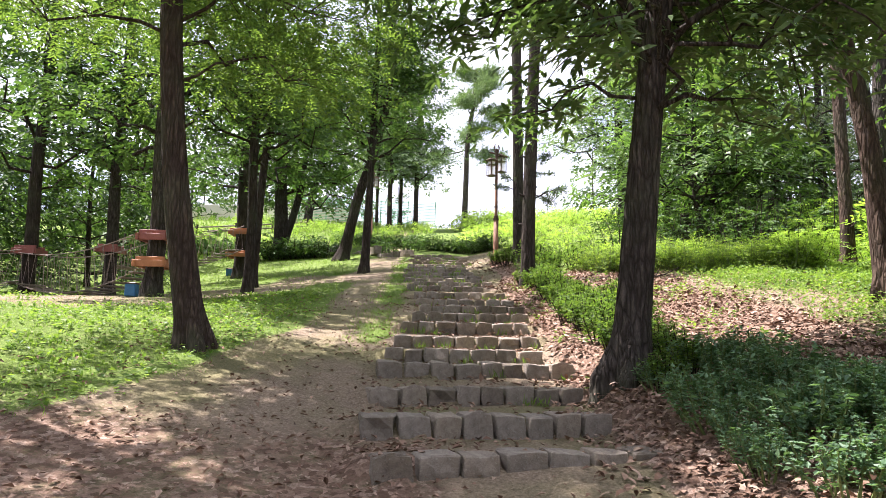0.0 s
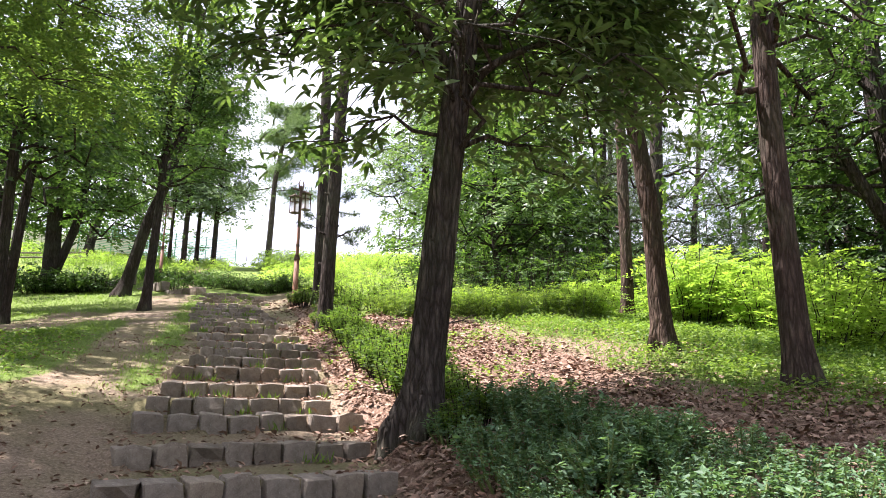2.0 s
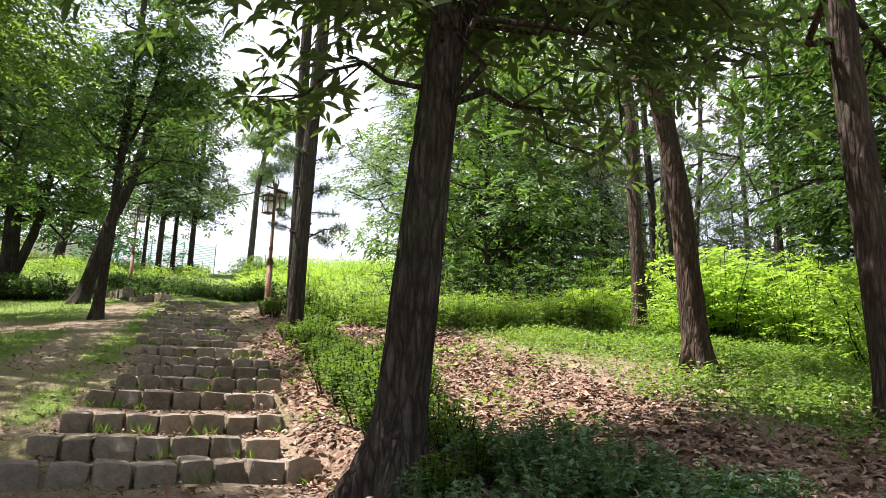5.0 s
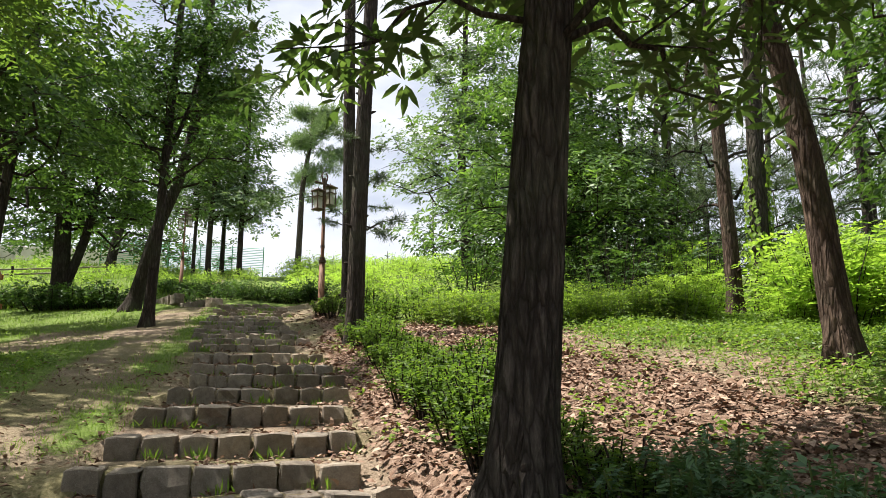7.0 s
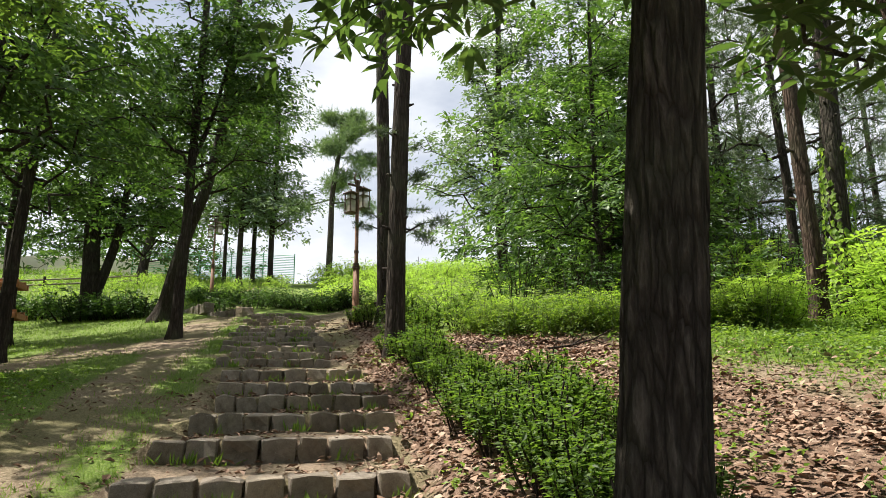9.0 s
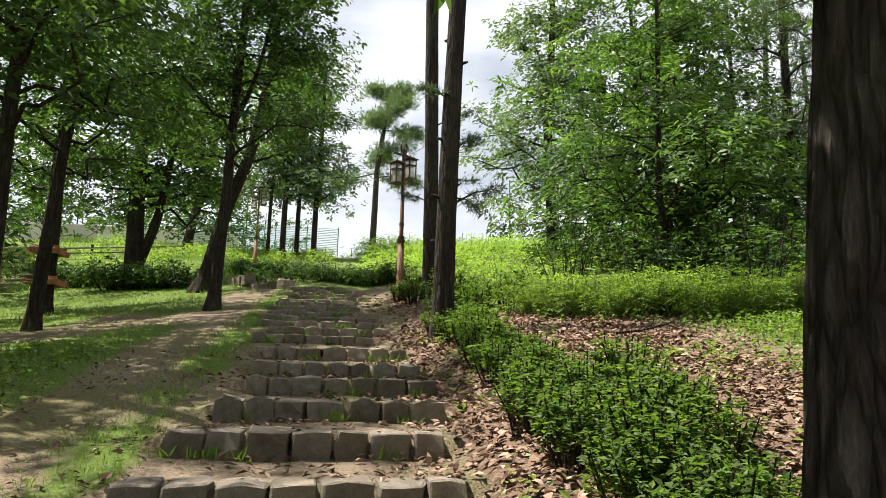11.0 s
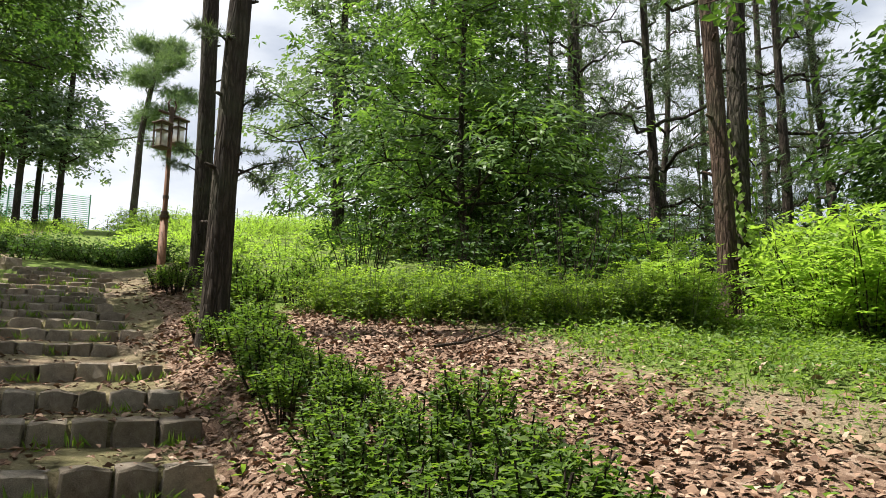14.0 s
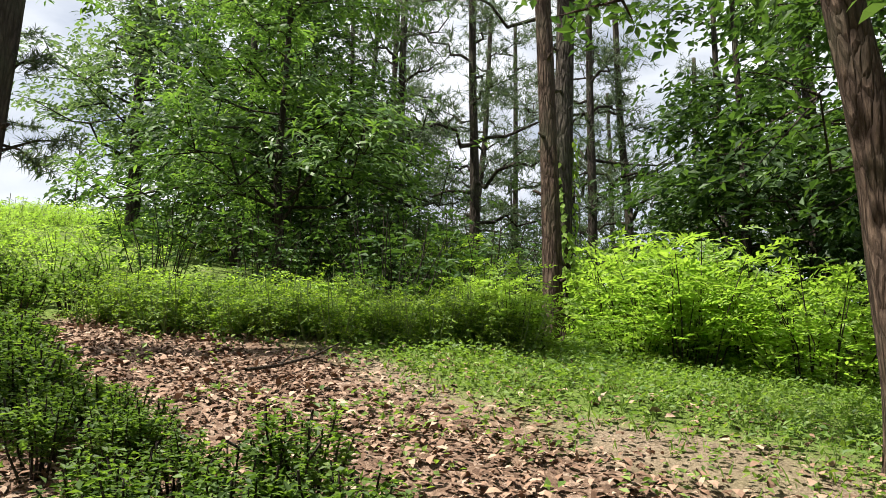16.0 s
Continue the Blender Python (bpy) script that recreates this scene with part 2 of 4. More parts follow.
CONCRETE = plain("pale concrete wall", (0.56, 0.51, 0.46), (0.7, 0.65, 0.59), 2.0, 0.9)
WHITE_PAINT = plain("white paint", (0.7, 0.7, 0.68), (0.8, 0.8, 0.78), 6.0, 0.6)

# ---- shape of the ground ----
GY = (-40.0, -10.0, 0.0, 4.0, 5.3, 16.0, 25.2, 40.0, 55.0, 75.0, 600.0)
GZ = (-6.0, -1.6, -0.15, 0.28, 0.50, 2.62, 4.48, 7.7, 10.7, 11.6, 11.6)
RX = (0.0, 1.2, 2.2, 5.6, 9.0, 25.0, 60.0)
RZ = (0.0, 0.03, 0.28, 0.78, 0.92, 1.3, 1.6)
# the rows of the stair: x of both ends, y of both ends, height of the top
STEPS = [(-0.68, 1.45, 5.3, 5.78, 0.68), (-0.84, 1.3, 6.25, 6.7, 0.856), (-0.89, 1.3, 7.32, 7.85, 1.023), (-0.88, 1.42, 8.45, 8.85, 1.24),
         (-0.82, 1.12, 9.15, 9.22, 1.39), (-0.76, 1.21, 10.02, 10.16, 1.567), (-0.7, 1.2, 10.98, 11.02, 1.78), (-0.57, 1.36, 12.0, 12.03, 1.968),
         (-0.47, 1.42, 13.08, 13.1, 2.155), (-0.53, 1.36, 14.05, 14.0, 2.32), (-0.6, 1.29, 15.1, 15.05, 2.54), (-0.8, 0.9, 16.1, 16.1, 2.76),
         (-0.67, 1.22, 17.05, 17.05, 2.93), (-0.92, 1.03, 17.9, 17.9, 3.1), (-1.0, 1.06, 18.9, 18.9, 3.27), (-0.9, 0.92, 19.75, 19.75, 3.44),
         (-1.04, 0.82, 20.4, 20.4, 3.61), (-0.98, 0.78, 21.35, 21.3, 3.78), (-1.0, 0.82, 22.3, 22.2, 3.95), (-0.85, 1.05, 23.0, 22.95, 4.12),
         (-1.0, 0.96, 23.75, 23.65, 4.29), (-0.85, 1.0, 24.5, 24.4, 4.46), (-1.0, 0.5, 25.2, 25.1, 4.62)]


def slope_z(x, y):
    z = np.interp(y, GY, GZ)
    if x >= 0:
        return float(z + np.interp(x, RX, RZ))
    return float(z + np.interp(y, (9.0, 20.0, 36.0, 50.0), (0.10, -0.12, -0.13, 0.03)) * min(max(-1.0 - x, 0.0), 9.0))


def ease(a, b, v):
    u = min(max((v - a) / (b - a), 0.0), 1.0)
    return u * u * (3 - 2 * u)


def stair_z(x, y):
    """The terraced earth between the rows of stone, or None outside the stair."""
    best = None
    for k, (x0, x1, y0, y1, top) in enumerate(STEPS):
        row = y0 + (y1 - y0) * (x - x0) / (x1 - x0)
        if y >= row + 0.12:
            best = (k, row, top)
    if best is None:
        return None
    k, row, top = best
    if k + 1 < len(STEPS):
        x0, x1, y0, y1, nxt = STEPS[k + 1]
        nrow = y0 + (y1 - y0) * (x - x0) / (x1 - x0)
        foot = nxt - float(np.interp(k, (6, 12), (0.19, 0.11)))
        return top - 0.03 + (foot - top + 0.03) * min(max((y - row - 0.2) / max(nrow - row - 0.2, 0.1), 0.0), 1.0)
    return max(top - 0.03, slope_z(x, y)) if y < 26.5 else slope_z(x, y)


def ground_z(x, y):
    z = slope_z(x, y)
    if -1.6 < x < 1.9 and 5.0 < y < 26.5:
        s = stair_z(x, y)
        if s is not None:
            xa, xb = np.interp(y, [s[2] for s in STEPS], [s[0] for s in STEPS]), np.interp(y, [s[3] for s in STEPS], [s[1] for s in STEPS])
            m = ease(xa - 0.22, xa + 0.03, x) * (1 - ease(xb - 0.03, xb + 0.3, x)) * (1 - ease(25.3, 26.5, y))
            z += (s - z) * m
    if abs(x) < 40 and -15 < y < 70:
        z += 0.03 * (noise.noise((x * 0.9, y * 0.9, 3.1)) - 0.1) + 0.012 * noise.noise((x * 4.1, y * 4.1, 7.7))
    return z


def litter_mask(x, y):
    m = ease(0.95, 1.8, x) * (1 - ease(3.6, 5.2, x - 0.12 * max(8 - y, 0)))          # beside the stair and on the clearing
    m = m * (1 - ease(16.0, 18.5, y)) + 0.55 * ease(1.3, 1.6, x) * (1 - ease(1.9, 2.4, x)) * ease(16, 18, y) * (1 - ease(22, 24, y))
    m = max(m, 0.75 * ease(4.0, 4.6, x) * (1 - ease(6.0, 9.0, x)) * (1 - ease(6.5, 8.0, y)))
    left = 0.5 * (1 - ease(5.5, 8.0, y)) * (1 - ease(-0.4, 0.4, x))
    return min(max(m, left) + 0.12 * noise.noise((x * 0.8, y * 0.8, 1.0)), 1.0)


def turf_mask(x, y):
    edge = np.interp(y, (4.0, 8.0, 12.0, 18.0, 24.0), (-3.8, -2.6, -2.0, -2.2, -2.6))
    m = 1 - ease(edge - 0.5, edge + 0.35, x)
    m *= ease(4.5, 7.0, y + 0.35 * max(-3 - x, 0))
    strip = np.interp(x, (-20.0, -8.0, -5.6, -4.5, -3.5, -1.6), (15.5, 15.0, 15.2, 17.4, 19.2, 21.0))   # the bare strip across the lawn
    bare = math.exp(-((y - strip) / np.interp(x, (-8.0, -4.5, -3.0), (5.8, 5.2, 1.6))) ** 4)
    m *= 1 - 0.95 * bare
    m = max(m, (0.5 + 0.4 * noise.noise((x * 1.5, y * 1.1, 9.0))) * ease(-1.7, -1.1, x) * (1 - ease(-0.95, -0.6, x)) * ease(9.0, 10.5, y))   # the strip beside the stones
    right = ease(3.9, 6.6, x - 0.12 * max(8 - y, 0) + 0.9 * noise.noise((x * 0.45, y * 0.45, 2.0))) * ease(5.2, 7.2, y)
    m = max(m, right, ease(16.5, 18.5, y) * ease(2.2, 3.0, x), ease(25.5, 27.0, y) * (1 - 0.9 * math.exp(-((x + 1.6) / 0.8) ** 2)))
    return min(max(m + (0.26 if x < 0 else 0.5) * noise.noise((x * 0.7, y * 0.7, 5.0)) * (m > 0.05), 0.0), 1.0)


def lines(dense, far):
    out = list(dense)
    step = 0.5
    while out[-1] < far[1]:
        out.append(out[-1] + step)
        step *= 1.3
    step = 0.5
    while out[0] > far[0]:
        out.insert(0, out[0] - step)
        step *= 1.3
    return out


def build_ground():
    xs = lines(sorted(set(np.round(np.concatenate([np.arange(-9, -1.5, 0.25), np.arange(-1.5, 1.9, 0.11), np.arange(1.9, 10.01, 0.25)]), 3))), (-900, 900))
    dense_y = set(np.round(np.arange(1.5, 28, 0.2), 3))
    for _, _, y0, y1, _ in STEPS:
        dense_y |= {round((y0 + y1) / 2 + d, 3) for d in (0.09, 0.15)}
    ys = lines(sorted(dense_y), (-900, 1500))
    verts = [(x, y, ground_z(x, y)) for y in ys for x in xs]
    n = len(xs)
    faces = [(j * n + i, j * n + i + 1, (j + 1) * n + i + 1, (j + 1) * n + i) for j in range(len(ys) - 1) for i in range(n - 1)]
    me = bpy.data.meshes.new("ground")
    me.from_pydata(verts, [], faces)
    for name, rule in (("litter", litter_mask), ("turf", turf_mask)):
        at = me.attributes.new(name, "FLOAT", "POINT")
        at.data.foreach_set("value", [float(rule(x, y)) for y in ys for x in xs])
    me.materials.append(GROUND)
    me.polygons.foreach_set("use_smooth", [True] * len(faces))
    return tagged(new("ground", me), "sloping woodland ground of trodden earth, leaf litter and turf", "ground", kind="structure")


build_ground()

# ---- builders ----


def mesh_part(name, verts, faces, mat, parent=None, smooth=False, kind=""):
    me = bpy.data.meshes.new(name)
    me.from_pydata(verts if isinstance(verts, list) else verts.tolist(), [], faces if isinstance(faces, list) else faces.tolist())
    me.materials.append(mat)
    if smooth:
        me.polygons.foreach_set("use_smooth", [True] * len(me.polygons))
    ob = new(name, me)
    if parent:
        ob.parent = parent
    return tagged(ob, kind=kind)


def holder(name, x, y, label, category, group="", z=None, turn=0.0):
    ob = new(name)
    ob.empty_display_size = 0.1
    ob.matrix_basis = pose(x, y, ground_z(x, y) if z is None else z, 0, 0, turn)
    return tagged(ob, label, category, group)


class Shell:
    """Gathers points and faces of one mesh."""

    def __init__(self):
        self.v, self.f = [], []

    def add(self, verts, faces):
        k = len(self.v)
        self.v += [tuple(p) for p in verts]
        self.f += [tuple(i + k for i in f) for f in faces]

    def tube(self, pts, radii, sides=10, ridge=0.0, seed=0.0, cap=True, flare=0.0, furrow=0.0):
        pts = [Vector(p) for p in pts]
        rings = []
        for i, p in enumerate(pts):
            d = (pts[min(i + 1, len(pts) - 1)] - pts[max(i - 1, 0)]).normalized()
            u = d.cross(Vector((0.31, 0.95, 0.05))).normalized()
            w = d.cross(u)
            for s in range(sides):
                a = 2 * math.pi * s / sides
                r = radii[i]
                if ridge:
                    r *= 1 + ridge * noise.noise((math.cos(a) * 5 + seed, math.sin(a) * 5, p.z * 0.75)) + 0.6 * ridge * noise.noise((math.cos(a) * 13 + seed, math.sin(a) * 13, p.z * 2.2))
                if furrow:
                    wander = 1.4 * noise.noise((seed, p.z * 0.9, math.cos(a)))
                    cut = abs(noise.noise((math.cos(a) * 7.5 + wander, math.sin(a) * 7.5 + wander, p.z * 1.5 + seed)))
                    r *= 1 - furrow * (1 - min(cut * 5.0, 1.0))
                if flare and p.z < 0.7:
                    r *= 1 + flare * (1 - max(p.z, 0) / 0.7) ** 2.2 * (0.75 + 0.6 * math.sin(a * 5 + seed) + 0.25 * math.sin(a * 3 + 1))
                rings.append(p + (u * math.cos(a) + w * math.sin(a)) * r)
        n = len(pts)
        faces = [(i * sides + s, i * sides + (s + 1) % sides, (i + 1) * sides + (s + 1) % sides, (i + 1) * sides + s) for i in range(n - 1) for s in range(sides)]
        if cap:
            faces.append(tuple(range((n - 1) * sides, n * sides)))
        self.add(rings, faces)

    def box(self, cx, cy, cz, sx, sy, sz, bevel=0.0, m=None):
        bm = bmesh.new()
        bmesh.ops.create_cube(bm, size=1.0, matrix=Matrix.Diagonal((sx, sy, sz, 1)))
        if bevel:
            bmesh.ops.bevel(bm, geom=bm.edges[:], offset=bevel, segments=1, affect="EDGES")
        bmesh.ops.transform(bm, matrix=Matrix.Translation((cx, cy, cz)) @ (m or Matrix()), verts=bm.verts[:])
        bm.verts.index_update()
        self.add([v.co for v in bm.verts], [[v.index for v in f.verts] for f in bm.faces])
        bm.free()

    def part(self, name, mat, parent=None, smooth=False, kind=""):
        return mesh_part(name, self.v, self.f, mat, parent, smooth, kind)


def unit(a):
    return a / np.maximum(np.linalg.norm(a, axis=1, keepdims=True), 1e-6)


def leaves(P, D, N, length, width, fold=0.25, long=False):
    """Folded leaves at P along D with faces towards N. long: a lance shape of six points, else a lozenge of four."""
    D = unit(D)
    S = unit(np.cross(D, N))
    U = np.cross(S, D)
    L, W = np.broadcast_to(length, len(P))[:, None], np.broadcast_to(width, len(P))[:, None]
    if long:
        v = np.stack([P, P + D * L * 0.3 + S * W * 0.42 + U * W * fold, P + D * L * 0.3 - S * W * 0.42 + U * W * fold,
                      P + D * L * 0.66 + S * W * 0.4 + U * W * (fold - 0.12), P + D * L * 0.66 - S * W * 0.4 + U * W * (fold - 0.12), P + D * L - U * L * 0.12], 1)
        f = np.array([(0, 1, 2), (2, 1, 3), (2, 3, 4), (4, 3, 5)])
    else:
        v = np.stack([P, P + D * L * 0.45 + S * W * 0.5 + U * W * fold, P + D * L - U * L * 0.1, P + D * L * 0.45 - S * W * 0.5 + U * W * fold], 1)
        f = np.array([(0, 1, 2), (0, 2, 3)])
    k = v.shape[1]
    faces = (np.arange(len(P))[:, None, None] * k + f[None]).reshape(-1, 3)
    return v.reshape(-1, 3), faces


def join(parts):
    vs, fs, k = [], [], 0
    for v, f in parts:
        vs.append(v)
        fs.append(f + k)
        k += len(v)
    return np.concatenate(vs), np.concatenate(fs)


def rand_dirs(rng, n, up=0.0):
    d = rng.normal(size=(n, 3))
    d[:, 2] += up
    return unit(d)


def sprays(rng, P, D, length, pairs, leaf, width, long=False):
    """Feathered leaves: leaflets set in pairs along drooping stalks that start at P and run along D."""
    D = unit(D)
    up = np.tile((0.0, 0.0, 1.0), (len(P), 1)) + rng.normal(scale=0.25, size=P.shape)
    S = unit(np.cross(D, up))
    U = np.cross(S, D)
    out = []
    L = np.broadcast_to(length, len(P))[:, None]
    for i in range(pairs):
        u = (i + 0.6) / pairs
        base = P + D * L * u - np.array((0, 0, 1)) * L * 0.28 * u * u
        size = leaf * (0.75 + 0.5 * math.sin(math.pi * min(u + 0.12, 1)))
        for s in (1, -1):
            d = S * s + D * 0.55 + rng.normal(scale=0.16, size=P.shape)
            out.append(leaves(base, d, U, size, width, 0.12, long))
    out.append(leaves(P + D * L - np.array((0, 0, 1)) * L * 0.28, D, U, leaf, width, 0.12, long))
    return join(out)


def spine(points, steps):
    """A smooth line through a few points."""
    pts = [Vector(p) for p in points]
    out = []
    for i in range(len(pts) - 1):
        p0, p1, p2, p3 = pts[max(i - 1, 0)], pts[i], pts[i + 1], pts[min(i + 2, len(pts) - 1)]
        for s in range(steps):
            u = s / steps
            out.append(0.5 * ((2 * p1) + (p2 - p0) * u + (2 * p0 - 5 * p1 + 4 * p2 - p3) * u * u + (3 * p1 - p0 - 3 * p2 + p3) * u ** 3))
    return out + [pts[-1]]


def grow(rng, shell, line, radii, start, count, reach, rise, droop=0.0, sides=6, subs=3, az=None, thick=1.0, far_y=99.0, clear=-9.0, knots=6):
    """Limbs off a stem from the share `start` of its length upwards. Returns twig points and their directions."""
    P, D = [], []
    n = len(line)
    for k in range(count):
        u = start + (1 - start) * (k + rng.random() * 0.9) / count
        i = min(int(u * (n - 1)), n - 2)
        base, r = line[i], radii[i]
        a = (k * 2.4 + rng.random() * 1.1) if az is None else az[0] + (az[1] - az[0]) * rng.random()
        ln = reach * (1.05 - 0.65 * max(u - start, 0) / (1.001 - start)) * (0.75 + 0.5 * rng.random())
        ln *= 0.55 if far_y < 50 and math.sin(a) > 0.55 else 1.0
        el = rise + 0.35 * (u - start) / (1.001 - start) + rng.normal() * 0.12
        d = Vector((math.cos(a) * math.cos(el), math.sin(a) * math.cos(el), math.sin(el)))
        pts = [base.copy()]
        for s in range(1, knots + 1):
            w = s / knots
            side = Vector((rng.normal(), rng.normal(), rng.normal())) * 0.055 * ln
            pts.append(base + d * ln * w + Vector((0, 0, -droop * ln * w * w)) + side)
        rr = min(r * 0.4, 0.01 + 0.013 * ln) * thick
        if min(p.z for p in pts[1:]) < clear or max(p.y for p in pts) > far_y:
            continue
        shell.tube(pts, [rr * (1 - 0.85 * s / knots) for s in range(knots + 1)], sides, cap=False)
        for s in range(2, knots + 1):
            P.append(pts[s])
            D.append(d)
        for q in range(subs):
            j = 2 + int(rng.random() * (knots - 2))
            sd = (d * 0.6 + Vector((rng.normal(), rng.normal(), rng.normal() * 0.5 + 0.1)) * 0.75).normalized()
            sl = ln * (0.28 + 0.25 * rng.random())
            sp = [pts[j] + sd * sl * w + Vector((0, 0, -droop * sl * w * w)) for w in (0, 0.33, 0.66, 1)]
            if sp[3].z < clear or sp[3].y > far_y:
                continue
            shell.tube([sp[0], sp[2], sp[3]], [rr * 0.4, rr * 0.2, rr * 0.08], 3, cap=False)
            for w in (1, 2, 3):
                P.append(sp[w])
                D.append(sd)
    return np.array([tuple(p) for p in P]), np.array([tuple(d) for d in D])


def rosettes(rng, C, A, size, count, wide, long, flat=0.35):
    """Bunches of leaves that fan out round the axis A from the points C, each bunch tilted as one."""
    n = len(C)
    A = unit(A)
    U = unit(np.cross(A, rng.normal(size=(n, 3))))
    W = np.cross(A, U)
    turn = rng.uniform(0, 2 * math.pi, n)
    parts = []
    for i in range(count):
        a = (turn + 2 * math.pi * i / count + rng.normal(scale=0.25, size=n))[:, None]
        out = U * np.cos(a) + W * np.sin(a)
        s = size * rng.uniform(0.65, 1.25, n)
        base = C + out * size * 0.1 + A * (rng.random((n, 1)) - 0.6) * size * 0.9
        d = out + A * flat + np.array((0, 0, -0.3)) + rng.normal(scale=0.18, size=(n, 3))
        parts.append(leaves(base, d, A + rng.normal(scale=0.28, size=(n, 3)), s, s * wide, 0.2, long))
    return join(parts)


def crown_mesh(rng, P, D, per, spread, kind, size):
    """Leaves round the twig points."""
    bunch = {"lance": 7, "plain": 5, "needle": 1, "feather": 1}[kind]
    each = max(1, round(per / bunch))
    n = len(P) * each
    idx = np.repeat(np.arange(len(P)), each)
    off = rng.normal(size=(n, 3)) * np.array((1, 1, 0.5)) * spread
    Q = P[idx] + off
    if kind in ("lance", "plain"):
        A = D[idx] * 0.45 + off / spread * 0.16 + rng.normal(scale=0.22, size=(n, 3)) + np.array((0, 0, 0.75))
        return rosettes(rng, Q, A, size, bunch, 0.27 if kind == "lance" else 0.5, kind == "lance")
    d = unit(D[idx] * 0.5 + off / spread * 0.5 + rng.normal(scale=0.35, size=(n, 3)) + np.array((0, 0, -0.25)))
    s = size * (0.7 + 0.6 * rng.random(n))
    if kind == "feather":
        return sprays(rng, Q, d, s * 1.0, 5, size * 0.28, size * 0.12)
    # tufts of needles, each a slim single face
    v = []
    for k in range(9):
        dd = unit(d * 0.7 + rng.normal(scale=0.6, size=(n, 3)) + np.array((0, 0, 0.35)))
        side = unit(np.cross(dd, rng.normal(size=(n, 3)))) * (s * 0.035)[:, None]
        tip = Q + dd * (s * rng.uniform(0.7, 1.1, n))[:, None]
        v.append(np.stack([Q - side, Q + side, tip], 1))
    v = np.concatenate(v).reshape(-1, 3)
    return v, np.arange(len(v)).reshape(-1, 3)


def tree(name, label, x, y, line, r0, r1, bark_mat, leaf, seed, limbs=16, start=0.4, reach=2.4, rise=0.25, droop=0.15,
         per=14, spread=0.28, kind="plain", size=0.13, sides=18, ridge=0.05, flare=0.45, group="trees of the wood", steps=9, subs=3, forks=(), az=None, category="tree", limb_sides=6, thick=1.0, clear=0.0, far_y=99.0, knots=6, twigs=(), ivy=False, furrow=0.0, bare=None):
    """A tree: a Empty at the foot, with a trunk (and its limbs) and a crown of leaves under it. line: points from the foot; forks: further stems."""
    rng = np.random.default_rng(seed)
    top = holder(name, x, y, label, category, group)
    sh = Shell()
    pts = spine([(0, 0, -0.25)] + [tuple(p) for p in line], steps)
    radii = [r0 + (r1 - r0) * (i / (len(pts) - 1)) ** 0.8 for i in range(len(pts))]
    sh.tube(pts, radii, sides, ridge, seed * 1.7, flare=flare, furrow=furrow)
    P, D = grow(rng, sh, pts, radii, start, limbs, reach, rise, droop, limb_sides, subs, az, thick, far_y, clear, knots)
    for fork, fr0, fr1 in forks:
        fp = spine(fork, 6)
        fr = [fr0 + (fr1 - fr0) * i / (len(fp) - 1) for i in range(len(fp))]
        sh.tube(fp, fr, max(8, sides // 2), ridge, seed)
        p2, d2 = grow(rng, sh, fp, fr, 0.35, max(4, limbs // 2), reach * 0.8, rise, droop, limb_sides, subs, None, thick, 99.0, clear, knots)
        P, D = np.concatenate([P, p2]), np.concatenate([D, d2])
    if kind == "needle" and sides >= 24:   # stubs of lost branches
        for i in range(11):
            j = int(len(pts) * (0.12 + 0.6 * (i + rng.random()) / 11))
            a = rng.uniform(0, 2 * math.pi)
            d = Vector((math.cos(a), math.sin(a), rng.uniform(0.1, 0.6)))
            sh.tube([pts[j], pts[j] + d * (radii[j] + 0.02), pts[j] + d * (radii[j] + rng.uniform(0.04, 0.12))], [0.035, 0.026, 0.014], 6)
    sh.part("trunk", bark_mat, top, True)
    keep = (P[:, 2] > clear) & (P[:, 1] < far_y)
    if bare:   # the side of the stem that carries no leaves up to a height
        near = np.interp(P[:, 2], [p.z for p in pts], [p.x for p in pts])
        keep &= ~((np.abs(P[:, 0] - near) < bare[0]) & (P[:, 1] < 0.2) & (P[:, 2] < bare[1]))
    P, D = P[keep], D[keep]
    v, f = crown_mesh(rng, P, D, per, spread, kind, size)
    mesh_part("crown", v, f, leaf, top, kind="stuff")
    if ivy:
        a, z = rng.uniform(0, 2 * math.pi, 620), rng.uniform(0.1, 3.4, 620) ** 0.9
        z = np.where(np.sin(a * 2 + z) > -0.5, z, z * 0.5)
        out = np.stack([np.cos(a), np.sin(a), np.zeros(620)], 1)
        C = np.stack([np.interp(z, [p.z for p in pts], [p.x for p in pts]), np.zeros(620), z], 1) + out * (r0 + 0.03)
        v, f = leaves(C, out * 0.3 + np.array((0, 0, -1.0)) + rng.normal(scale=0.3, size=C.shape), out + rng.normal(scale=0.3, size=C.shape), 0.1, 0.085, 0.1)
        tagged(mesh_part("ivy", v, f, LEAF_LIME, top, kind="stuff"), "green climbing ivy leaves")
    if twigs:
        Q, E = [], []
        for a, b in twigs:
            tw = Shell()
            a, b = Vector(a), Vector(b)
            mid = (a + b) / 2 + Vector((0, 0, 0.06))
            tw.tube([a, mid, b], [0.018, 0.012, 0.005], 5, cap=False)
            tw.part("side_branch", bark_mat, top)
            for w in (0.5, 0.65, 0.8, 0.9, 1.0):
                Q.append(tuple(a.lerp(b, w)))
                E.append(tuple((b - a).normalized()))
        v, f = crown_mesh(rng, np.array(Q), np.array(E), 12, 0.06, kind, 0.13)
        mesh_part("side_needles", v, f, leaf, top, kind="stuff")
    return top


